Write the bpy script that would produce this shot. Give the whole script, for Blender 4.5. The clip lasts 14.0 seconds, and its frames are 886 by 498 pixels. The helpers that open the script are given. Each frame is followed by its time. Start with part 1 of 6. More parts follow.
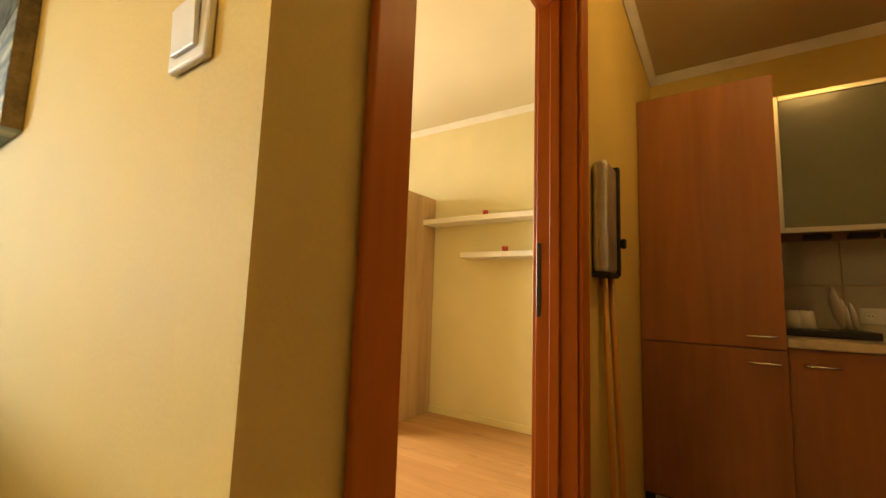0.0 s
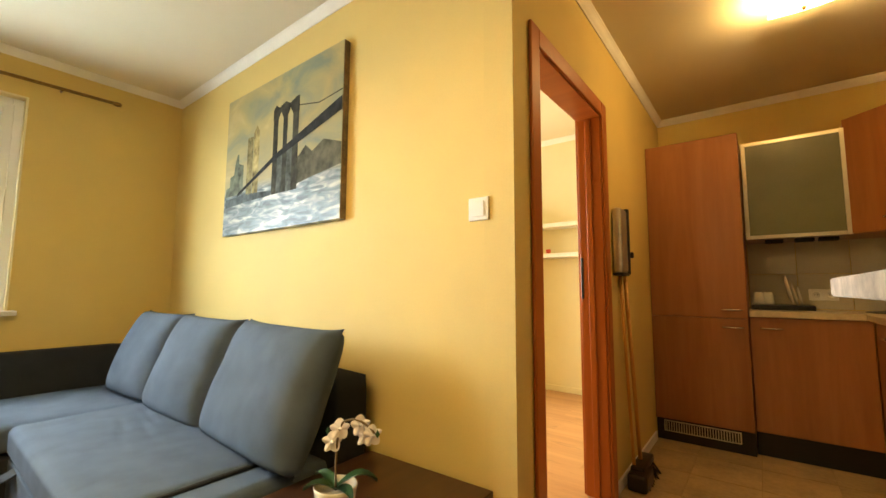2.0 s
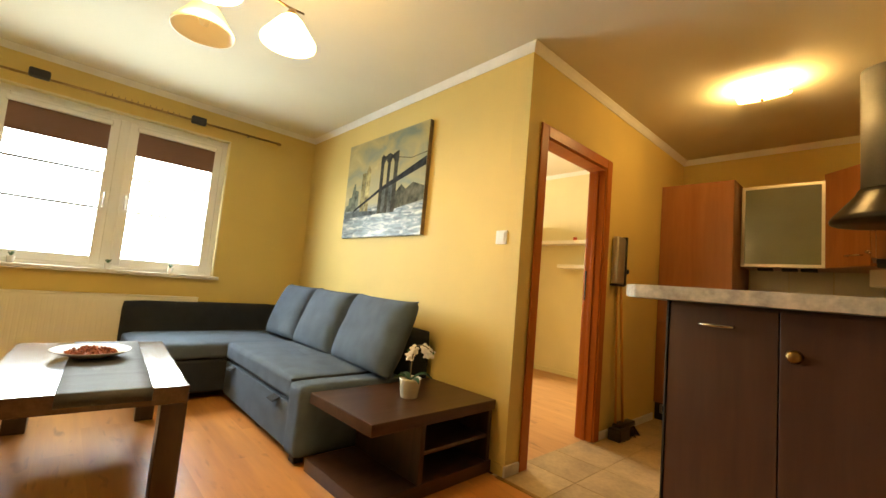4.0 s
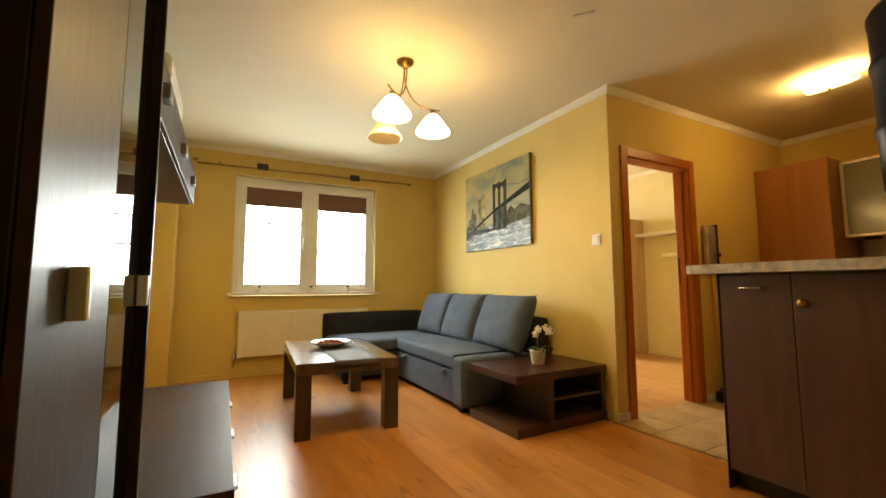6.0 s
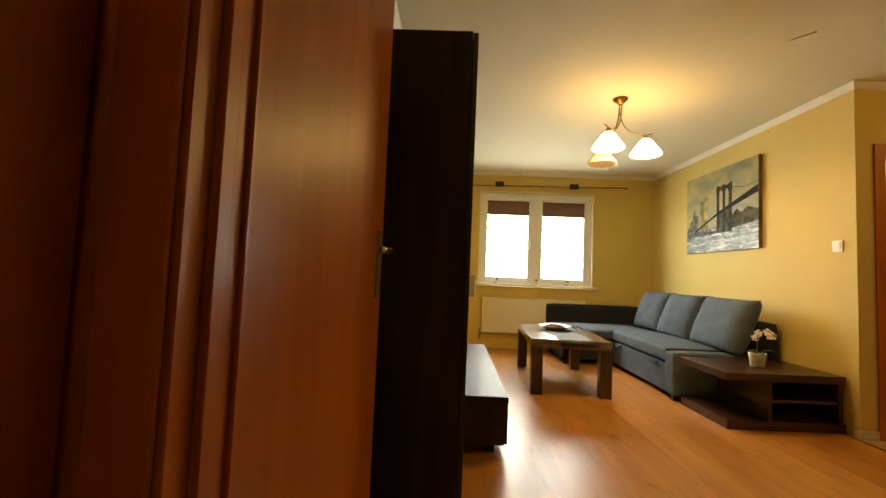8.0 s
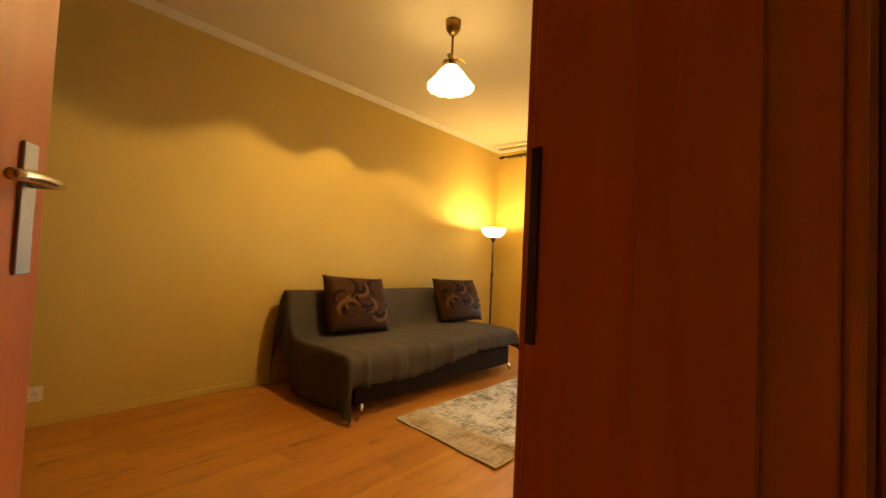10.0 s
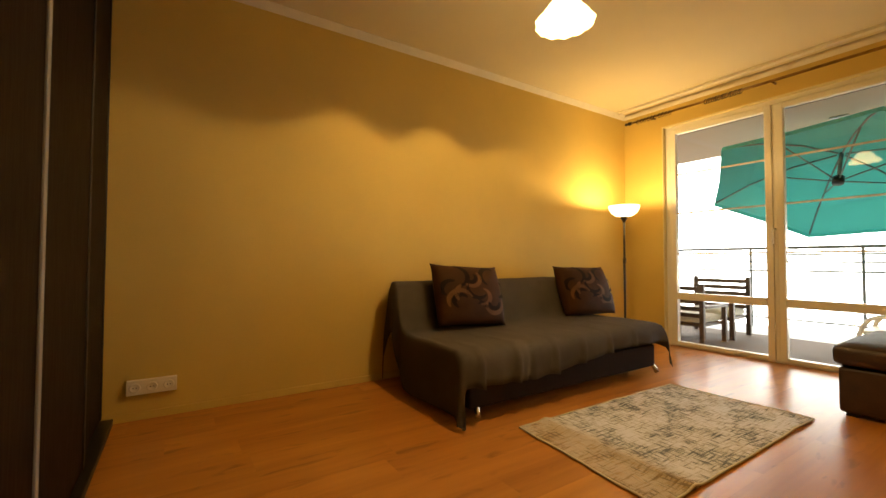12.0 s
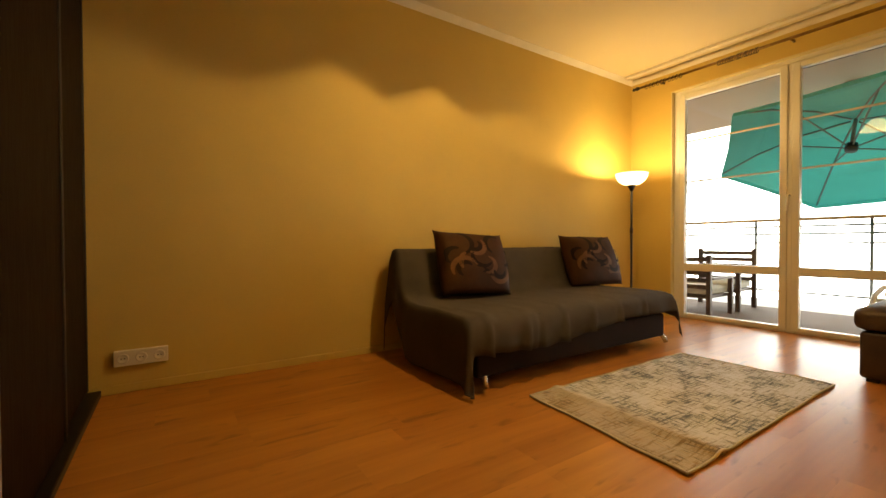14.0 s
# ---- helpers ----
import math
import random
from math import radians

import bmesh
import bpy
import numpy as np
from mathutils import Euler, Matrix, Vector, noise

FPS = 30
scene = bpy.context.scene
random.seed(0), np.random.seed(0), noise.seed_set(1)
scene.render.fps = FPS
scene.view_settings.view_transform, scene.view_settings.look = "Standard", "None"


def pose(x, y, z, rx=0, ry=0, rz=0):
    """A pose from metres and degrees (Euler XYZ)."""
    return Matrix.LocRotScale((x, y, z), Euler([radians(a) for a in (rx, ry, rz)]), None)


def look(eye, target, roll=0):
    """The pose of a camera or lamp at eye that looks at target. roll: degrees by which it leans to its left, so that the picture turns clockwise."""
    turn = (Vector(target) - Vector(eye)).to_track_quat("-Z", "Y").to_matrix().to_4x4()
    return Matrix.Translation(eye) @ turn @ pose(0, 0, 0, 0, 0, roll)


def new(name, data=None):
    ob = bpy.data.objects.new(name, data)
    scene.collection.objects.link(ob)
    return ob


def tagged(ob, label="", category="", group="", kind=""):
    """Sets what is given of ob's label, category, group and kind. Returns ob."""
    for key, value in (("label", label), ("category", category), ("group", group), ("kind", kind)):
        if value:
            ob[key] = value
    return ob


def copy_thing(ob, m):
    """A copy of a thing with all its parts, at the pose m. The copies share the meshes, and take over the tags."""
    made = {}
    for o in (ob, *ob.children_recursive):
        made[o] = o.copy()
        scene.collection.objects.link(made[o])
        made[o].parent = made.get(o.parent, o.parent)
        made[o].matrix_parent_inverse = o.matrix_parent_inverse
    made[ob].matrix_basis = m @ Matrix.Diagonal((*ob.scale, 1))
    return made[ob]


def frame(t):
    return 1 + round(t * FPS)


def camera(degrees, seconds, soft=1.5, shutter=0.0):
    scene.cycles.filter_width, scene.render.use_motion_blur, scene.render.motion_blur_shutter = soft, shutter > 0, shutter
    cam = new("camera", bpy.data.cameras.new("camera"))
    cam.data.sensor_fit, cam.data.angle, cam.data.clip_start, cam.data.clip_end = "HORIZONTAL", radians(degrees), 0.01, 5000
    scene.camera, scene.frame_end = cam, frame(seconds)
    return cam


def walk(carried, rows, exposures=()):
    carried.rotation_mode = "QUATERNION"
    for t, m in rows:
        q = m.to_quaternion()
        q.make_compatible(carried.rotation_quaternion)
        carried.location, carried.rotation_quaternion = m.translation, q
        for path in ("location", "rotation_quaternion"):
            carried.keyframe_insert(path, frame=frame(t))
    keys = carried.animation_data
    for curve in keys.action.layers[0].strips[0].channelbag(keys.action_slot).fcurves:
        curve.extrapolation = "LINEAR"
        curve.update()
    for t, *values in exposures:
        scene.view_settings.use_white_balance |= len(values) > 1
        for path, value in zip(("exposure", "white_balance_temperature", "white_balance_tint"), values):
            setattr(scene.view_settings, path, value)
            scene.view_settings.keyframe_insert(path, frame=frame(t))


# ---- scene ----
cam = camera(94.2, 14.0)
PATH = [
    (0, (0.336, -0.202, 1.066), (-0.771, 1.449, 1.286), 1.9),
    (0.5, (0.373, -0.449, 1.06), (-0.456, 1.345, 1.369), 0.7),
    (1, (0.386, -0.696, 1.074), (-0.513, 1.072, 1.328), 0.7),
    (1.5, (0.537, -1.006, 1.09), (-0.699, 0.547, 1.335), 1.1),
    (2, (0.652, -1.243, 1.061), (-0.563, 0.334, 1.252), 0.3),
    (2.5, (0.845, -1.453, 1.047), (-0.397, 0.103, 1.228), 0.1),
    (2.7, (0.94, -1.531, 1.036), (-0.36, -0.028, 1.255), 1.1),
    (4.8, (1.709, -2.198, 1.019), (0.204, -0.893, 1.193), 4.4),
    (5, (1.766, -2.276, 1.005), (0.254, -0.982, 1.195), 3.5),
    (5.5, (1.916, -2.459, 1.0), (0.28, -1.317, 1.136), 1.7),
    (6, (2.131, -2.573, 0.987), (0.371, -1.639, 1.166), -0.1),
    (6.5, (2.389, -2.664, 0.988), (0.541, -1.92, 1.164), 1.0),
    (7, (2.599, -2.741, 0.983), (0.71, -2.108, 1.163), 1.5),
    (7.5, (2.815, -2.785, 1.014), (0.838, -2.515, 1.153), 3.6),
    (8, (2.981, -2.87, 1.02), (0.985, -2.917, 1.14), 2.4),
    (8.5, (3.086, -3.02, 1.009), (1.134, -3.443, 1.108), 1.5),
    (9, (3.133, -3.14, 1.012), (1.29, -3.914, 1.1), 2.0),
    (11.3, (2.883, -3.458, 0.933), (1.792, -5.133, 1.002), -0.7),
    (11.5, (2.845, -3.488, 0.921), (1.78, -5.179, 0.992), -1.4),
    (12, (2.797, -3.590, 0.883), (1.713, -5.269, 0.942), 0.1),
    (12.5, (2.781, -3.667, 0.826), (1.664, -5.325, 0.797), 0.4),
    (13, (2.773, -3.713, 0.793), (1.664, -5.377, 0.752), 0.1),
    (13.5, (2.762, -3.730, 0.782), (1.656, -5.396, 0.768), -0.0),
    (14, (2.762, -3.735, 0.778), (1.662, -5.405, 0.748), -0.2),
]
walk(cam, [(t, look(eye, target, roll)) for t, eye, target, roll in PATH],
     [(0, 0.24, 8000, 10), (0.5, 0.64, 7500, 10), (1.5, 0.72, 7000, 10), (2.5, 0.78, 6900, 10), (5, 0.37, 7900, 10), (6.8, 0.14, 8300, 10), (7.6, 0.06, 8700, 10), (8.4, 0.4, 9400, 10), (9.1, 0.7, 9200, 10), (11.3, 0.42, 7800, 10), (14, 0.25, 8000, 10)])

# world, sun, large lights
world = bpy.data.worlds.new("world")
scene.world = world
world.use_nodes = True
wn = world.node_tree.nodes
sky = wn.new("ShaderNodeTexSky")
sky.sky_type, sky.sun_disc, sky.sun_elevation, sky.sun_rotation = "NISHITA", False, radians(38), radians(250)
world.node_tree.links.new(sky.outputs[0], wn["Background"].inputs[0])
wn["Background"].inputs[1].default_value = 0.15


def lamp(name, kind, m, power, colour, **values):
    data = bpy.data.lights.new(name, kind)
    data.energy, data.color = power, colour
    if "size" in values:
        data.shape, data.size, data.size_y = "RECTANGLE", values["size"][0], values["size"][1]
    if "radius" in values:
        data.shadow_soft_size = values["radius"]
    if "angle" in values:
        data.angle = radians(values["angle"])
    ob = new(name, data)
    ob.matrix_world = m
    return ob


DAY = (0.69, 0.88, 1.0)
BULB = (1.0, 0.69, 0.30)
lamp("sun", "SUN", look((-8, -6, 9), (0, 0, 0)), 1.2, (1.0, 0.95, 0.88), angle=12)
lamp("window_daylight", "AREA", look((-3.34, -1.68, 1.45), (0, -1.9, 0.35)), 84, DAY, size=(1.6, 1.05))
# added lamp that brightens the side room through an unseen opening
lamp("side_room_added_daylight", "AREA", look((-3.3, 1.5, 1.55), (0, 1.7, 1.2)), 75, (1.0, 0.93, 0.8), size=(1.3, 1.3))


# materials
def mat(name, colour, rough=0.5, metal=0.0, vary=0.12, scale=6.0, fine=90.0, bump=0.0, stretch=(1, 1, 1), emit=None, coat=0.0, spec=None, island=False):
    m = bpy.data.materials.new(name)
    m.use_nodes = True
    n, l = m.node_tree.nodes, m.node_tree.links
    b = n["Principled BSDF"]
    b.inputs["Roughness"].default_value, b.inputs["Metallic"].default_value = rough, metal
    if coat:
        b.inputs["Coat Weight"].default_value, b.inputs["Coat Roughness"].default_value = coat, 0.12
    if spec is not None:
        b.inputs["Specular IOR Level"].default_value = spec
    tc, mp = n.new("ShaderNodeTexCoord"), n.new("ShaderNodeMapping")
    mp.inputs["Scale"].default_value = stretch
    info = n.new("ShaderNodeObjectInfo")
    off = n.new("ShaderNodeVectorMath")
    off.operation = "MULTIPLY_ADD"
    comb = n.new("ShaderNodeCombineXYZ")
    for i in range(3):
        l.new(info.outputs["Random"], comb.inputs[i])
    off.inputs[1].default_value = (17.0, 31.0, 23.0)
    l.new(comb.outputs[0], off.inputs[0])
    l.new(tc.outputs["Object"], off.inputs[2])
    l.new(off.outputs[0], mp.inputs[0])
    a, c = n.new("ShaderNodeTexNoise"), n.new("ShaderNodeTexNoise")
    a.inputs["Scale"].default_value, c.inputs["Scale"].default_value = scale, fine
    a.inputs["Detail"].default_value, c.inputs["Detail"].default_value = 5, 3
    l.new(mp.outputs[0], a.inputs["Vector"]), l.new(mp.outputs[0], c.inputs["Vector"])
    add = n.new("ShaderNodeMath")
    add.operation = "MULTIPLY_ADD"
    add.inputs[1].default_value = 0.35
    l.new(c.outputs["Fac"], add.inputs[0]), l.new(a.outputs["Fac"], add.inputs[2])
    ramp = n.new("ShaderNodeValToRGB")
    lo = [max(0, k * (1 - vary * 1.6)) for k in colour]
    hi = [min(1, k * (1 + vary)) for k in colour]
    ramp.color_ramp.elements[0].position, ramp.color_ramp.elements[1].position = 0.42, 0.95
    ramp.color_ramp.elements[0].color, ramp.color_ramp.elements[1].color = (*lo, 1), (*hi, 1)
    l.new(add.outputs[0], ramp.inputs[0])
    l.new(ramp.outputs[0], b.inputs["Base Color"])
    rr = n.new("ShaderNodeMapRange")
    rr.inputs["To Min"].default_value, rr.inputs["To Max"].default_value = max(0.02, rough * 0.85), min(1, rough * 1.15)
    l.new(a.outputs["Fac"], rr.inputs["Value"])
    l.new(rr.outputs[0], b.inputs["Roughness"])
    if bump:
        bm_ = n.new("ShaderNodeBump")
        bm_.inputs["Strength"].default_value, bm_.inputs["Distance"].default_value = bump, 0.004
        l.new(c.outputs["Fac"], bm_.inputs["Height"])
        l.new(bm_.outputs[0], b.inputs["Normal"])
    if emit:
        b.inputs["Emission Color"].default_value, b.inputs["Emission Strength"].default_value = (*emit[0], 1), emit[1]
    return m


def wood(name, dark, light, rough=0.35, along="x", coat=0.0, bump=0.15, grain=1.0, spec=None, knots=False):
    """Wood grain drawn out along one axis, shifted from piece to piece."""
    m = bpy.data.materials.new(name)
    m.use_nodes = True
    n, l = m.node_tree.nodes, m.node_tree.links
    b = n["Principled BSDF"]
    if coat:
        b.inputs["Coat Weight"].default_value, b.inputs["Coat Roughness"].default_value = coat, 0.15
    if spec is not None:
        b.inputs["Specular IOR Level"].default_value = spec
    tc, mp, info = n.new("ShaderNodeTexCoord"), n.new("ShaderNodeMapping"), n.new("ShaderNodeObjectInfo")
    s = {"x": (0.9, 11, 11), "y": (11, 0.9, 11), "z": (11, 11, 0.9)}[along]
    mp.inputs["Scale"].default_value = [k * grain for k in s]
    comb, off = n.new("ShaderNodeCombineXYZ"), n.new("ShaderNodeVectorMath")
    for i in range(3):
        l.new(info.outputs["Random"], comb.inputs[i])
    off.operation = "MULTIPLY_ADD"
    off.inputs[1].default_value = (19.0, 37.0, 29.0)
    l.new(comb.outputs[0], off.inputs[0]), l.new(tc.outputs["Object"], off.inputs[2])
    l.new(off.outputs[0], mp.inputs[0])
    a, c = n.new("ShaderNodeTexNoise"), n.new("ShaderNodeTexNoise")
    a.inputs["Scale"].default_value, a.inputs["Detail"].default_value, a.inputs["Distortion"].default_value = 1.1, 6, 0.7
    c.inputs["Scale"].default_value, c.inputs["Detail"].default_value = 7.0, 4
    l.new(mp.outputs[0], a.inputs["Vector"]), l.new(mp.outputs[0], c.inputs["Vector"])
    mix = n.new("ShaderNodeMath")
    mix.operation = "MULTIPLY_ADD"
    mix.inputs[1].default_value = 0.4
    l.new(c.outputs["Fac"], mix.inputs[0]), l.new(a.outputs["Fac"], mix.inputs[2])
    tone = n.new("ShaderNodeMath")
    tone.operation = "MULTIPLY_ADD"
    tone.inputs[1].default_value = 0.16
    l.new(info.outputs["Random"], tone.inputs[0]), l.new(mix.outputs[0], tone.inputs[2])
    ramp = n.new("ShaderNodeValToRGB")
    ramp.color_ramp.elements[0].position, ramp.color_ramp.elements[1].position = 0.5, 1.0
    ramp.color_ramp.elements[0].color, ramp.color_ramp.elements[1].color = (*dark, 1), (*light, 1)
    l.new(tone.outputs[0], ramp.inputs[0]), l.new(ramp.outputs[0], b.inputs["Base Color"])
    if knots:
        # short dark flecks along the grain
        km, kn, kr, kx = n.new("ShaderNodeMapping"), n.new("ShaderNodeTexNoise"), n.new("ShaderNodeMapRange"), n.new("ShaderNodeMix")
        km.inputs["Scale"].default_value = (4.5, 19, 19)
        kn.inputs["Scale"].default_value, kn.inputs["Detail"].default_value, kn.inputs["Distortion"].default_value = 1.0, 2.5, 0.5
        kr.inputs["From Min"].default_value, kr.inputs["From Max"].default_value, kr.inputs["To Max"].default_value = 0.60, 0.76, 0.6
        kx.data_type = "RGBA"
        kx.inputs[7].default_value = (*[k * 0.42 for k in dark], 1)
        l.new(off.outputs[0], km.inputs[0]), l.new(km.outputs[0], kn.inputs["Vector"]), l.new(kn.outputs["Fac"], kr.inputs["Value"])
        l.new(kr.outputs[0], kx.inputs["Factor"]), l.new(ramp.outputs[0], kx.inputs[6]), l.new(kx.outputs[2], b.inputs["Base Color"])
    rr = n.new("ShaderNodeMapRange")
    rr.inputs["To Min"].default_value, rr.inputs["To Max"].default_value = rough * 0.85, rough * 1.2
    l.new(c.outputs["Fac"], rr.inputs["Value"]), l.new(rr.outputs[0], b.inputs["Roughness"])
    if bump:
        bp = n.new("ShaderNodeBump")
        bp.inputs["Strength"].default_value, bp.inputs["Distance"].default_value = bump, 0.002
        l.new(c.outputs["Fac"], bp.inputs["Height"]), l.new(bp.outputs[0], b.inputs["Normal"])
    return m


def glass(name, colour=(1, 1, 1), rough=0.0, alpha_mix=0.0):
    m = bpy.data.materials.new(name)
    m.use_nodes = True
    b = m.node_tree.nodes["Principled BSDF"]
    b.inputs["Base Color"].default_value = (*colour, 1)
    b.inputs["Roughness"].default_value, b.inputs["Transmission Weight"].default_value, b.inputs["IOR"].default_value = rough, 1.0, 1.45
    return m


M = {}


def cloth_through(name, colour):
    """Thin cloth that lets daylight glow through it."""
    m = bpy.data.materials.new(name)
    m.use_nodes = True
    n, l = m.node_tree.nodes, m.node_tree.links
    t, mix, tex, bright = n.new("ShaderNodeBsdfTranslucent"), n.new("ShaderNodeMixShader"), n.new("ShaderNodeTexNoise"), n.new("ShaderNodeMapRange")
    tex.inputs["Scale"].default_value = 5.0
    hue = n.new("ShaderNodeMix")
    hue.data_type = "RGBA"
    hue.inputs[6].default_value, hue.inputs[7].default_value = (*[k * 0.85 for k in colour], 1), (*[min(1, k * 1.15) for k in colour], 1)
    l.new(tex.outputs["Fac"], hue.inputs["Factor"])
    b = n["Principled BSDF"]
    b.inputs["Roughness"].default_value = 0.8
    l.new(hue.outputs[2], b.inputs["Base Color"]), l.new(hue.outputs[2], t.inputs["Color"])
    mix.inputs[0].default_value = 0.45
    l.new(b.outputs[0], mix.inputs[1]), l.new(t.outputs[0], mix.inputs[2])
    l.new(mix.outputs[0], n["Material Output"].inputs["Surface"])
    return m


M["wall"] = mat("ochre_wall_paint", (0.66, 0.49, 0.165), 0.75, vary=0.05, scale=2.0, fine=160, bump=0.12)
M["wall_pale"] = mat("pale_yellow_paint", (0.74, 0.66, 0.4), 0.75, vary=0.05, scale=2.0, fine=160, bump=0.1)
M["ceiling"] = mat("ceiling_paint", (0.72, 0.65, 0.48), 0.85, vary=0.03, scale=1.5, fine=140, bump=0.06)
M["crown"] = mat("crown_plaster", (0.8, 0.77, 0.7), 0.7, vary=0.04, scale=8)
M["laminate"] = wood("orange_laminate", (0.34, 0.122, 0.029), (0.59, 0.26, 0.073), 0.3, "x", bump=0.0, grain=0.34, knots=True)
M["laminate_pale"] = wood("pale_laminate", (0.40, 0.2, 0.075), (0.55, 0.3, 0.13), 0.35, "x", bump=0.05, grain=0.8, knots=True)
M["subfloor"] = mat("dark_joint", (0.09, 0.045, 0.02), 0.8)
M["tile"] = mat("sand_floor_tile", (0.46, 0.34, 0.19), 0.38, vary=0.22, scale=5, fine=40, bump=0.1)
M["grout"] = mat("grey_grout", (0.43, 0.325, 0.19), 0.9, fine=200, bump=0.3)
M["walltile"] = mat("cream_wall_tile", (0.6, 0.55, 0.42), 0.25, vary=0.08, scale=4)
M["trim"] = wood("calvados_door_wood", (0.36, 0.094, 0.018), (0.47, 0.142, 0.033), 0.4, "z", bump=0.06, grain=0.8, spec=0.25)
M["trim_y"] = wood("calvados_door_wood_across", (0.36, 0.094, 0.018), (0.47, 0.142, 0.033), 0.38, "y", bump=0.06, grain=0.8)
M["kitchen"] = wood("pear_wood_front", (0.27, 0.10, 0.032), (0.37, 0.148, 0.055), 0.36, "z", bump=0.04, grain=0.7)
M["wenge"] = wood("wenge_wood", (0.016, 0.008, 0.006), (0.042, 0.021, 0.014), 0.42, "x", bump=0.2, grain=1.3, spec=0.22)
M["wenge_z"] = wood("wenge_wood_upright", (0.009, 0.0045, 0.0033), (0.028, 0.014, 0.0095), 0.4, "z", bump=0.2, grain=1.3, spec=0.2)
M["wenge_gloss"] = wood("polished_wenge_door", (0.014, 0.007, 0.005), (0.022, 0.012, 0.009), 0.4, "z", bump=0.05, grain=1.3, spec=0.47)
M["black_glass"] = mat("black_display_glass", (0.008, 0.007, 0.007), 0.04, vary=0.1, scale=4)
M["walnut"] = wood("dark_walnut_table", (0.03, 0.012, 0.0065), (0.068, 0.029, 0.015), 0.3, "y", bump=0.1, grain=1.2)
M["table_top"] = wood("polished_dark_walnut", (0.035, 0.017, 0.01), (0.08, 0.04, 0.024), 0.2, "x", bump=0.06, grain=1.2, coat=1.0)
M["runner"] = mat("dark_grey_runner_cloth", (0.05, 0.05, 0.05), 0.7, vary=0.2, scale=10, fine=420, bump=0.4)
M["walnut_t"] = wood("dark_walnut_legs", (0.024, 0.0115, 0.007), (0.058, 0.028, 0.017), 0.3, "z", bump=0.1, grain=1.2)
M["bar"] = wood("brown_bar_front", (0.042, 0.017, 0.010), (0.075, 0.033, 0.02), 0.38, "z", bump=0.1, grain=1.0)
M["beech"] = wood("beech_cupboard", (0.36, 0.22, 0.11), (0.52, 0.34, 0.18), 0.45, "z", bump=0.05)
M["wardrobe"] = wood("black_brown_wardrobe", (0.004, 0.002, 0.0015), (0.011, 0.0055, 0.004), 0.5, "z", bump=0.15, grain=1.3, spec=0.05)
M["bottle"] = mat("matt_black_bottle", (0.004, 0.0035, 0.0035), 0.45, vary=0.2, scale=9, spec=0.1)
M["backdrop"] = mat("bright_overcast_distance", (0.8, 0.82, 0.85), 1.0, vary=0.02, emit=((0.88, 0.95, 1.0), 6.8))
M["black"] = mat("black_plastic", (0.012, 0.011, 0.011), 0.3, vary=0.2, scale=9)
M["black_matt"] = mat("black_edge_band", (0.012, 0.01, 0.009), 0.55, vary=0.2)
M["plinth"] = mat("black_plinth", (0.01, 0.008, 0.007), 0.4)
M["white"] = mat("white_lacquer", (0.78, 0.75, 0.68), 0.35, vary=0.03)
M["pvc"] = mat("white_window_pvc", (0.8, 0.79, 0.76), 0.3, vary=0.02, scale=3)
M["plastic"] = mat("white_switch_plastic", (0.82, 0.8, 0.76), 0.3, vary=0.02)
M["sill"] = mat("sill_stone", (0.62, 0.56, 0.46), 0.35, vary=0.12, scale=20)
M["chrome"] = mat("brushed_steel", (0.62, 0.6, 0.57), 0.24, 1.0, vary=0.08, scale=3, fine=200)
M["dull_steel"] = mat("dull_door_steel", (0.3, 0.28, 0.25), 0.5, 1.0, vary=0.1, scale=6, fine=200)
M["silver_cloth"] = mat("silver_coated_cloth", (0.62, 0.58, 0.5), 0.38, 0.8, vary=0.12, scale=9, fine=120, bump=0.3)
M["brass"] = mat("aged_brass", (0.34, 0.21, 0.08), 0.33, 1.0, vary=0.25, scale=20)
M["alu"] = mat("anodised_aluminium", (0.72, 0.68, 0.58), 0.35, 0.85, vary=0.06)
M["sofa"] = mat("blue_grey_sofa_fabric", (0.08, 0.109, 0.153), 0.9, vary=0.16, scale=8, fine=420, bump=0.5, spec=0.25)
M["sofa_dark"] = mat("charcoal_sofa_fabric", (0.022, 0.025, 0.031), 0.85, vary=0.16, scale=8, fine=420, bump=0.4, spec=0.25)
M["throw"] = mat("grey_throw", (0.076, 0.066, 0.062), 0.95, vary=0.12, scale=6, fine=500, bump=0.5, spec=0.15)
M["bedbase"] = mat("dark_sofa_bed_base", (0.022, 0.011, 0.007), 0.85, vary=0.2, fine=300, bump=0.3, spec=0.15)
M["pillow"] = mat("brown_satin", (0.05, 0.019, 0.0075), 0.65, spec=0.12, vary=0.25, scale=7, fine=300, bump=0.15)
M["pillow_gold"] = mat("bronze_satin_pattern", (0.115, 0.048, 0.015), 0.55, spec=0.2, vary=0.25, scale=12)
M["pillow_deep"] = mat("dark_satin_pattern", (0.012, 0.005, 0.003), 0.6, spec=0.1, vary=0.25, scale=12)
M["leather"] = mat("brown_ottoman", (0.045, 0.022, 0.013), 0.5, vary=0.2, scale=14, fine=120, bump=0.3)
M["pot"] = mat("cream_ceramic", (0.7, 0.63, 0.5), 0.25, vary=0.04)
M["petal"] = mat("orchid_petal", (0.86, 0.82, 0.8), 0.6, vary=0.05)
M["leaf"] = mat("orchid_leaf", (0.03, 0.10, 0.03), 0.35, vary=0.25, scale=12)
M["stem"] = mat("orchid_stem", (0.16, 0.11, 0.05), 0.6, vary=0.2)
M["dish"] = mat("glazed_dish", (0.5, 0.46, 0.4), 0.2, vary=0.1)
M["chips"] = mat("dried_potpourri", (0.36, 0.1, 0.04), 0.8, vary=0.45, scale=30)
M["glass"] = glass("window_glass")
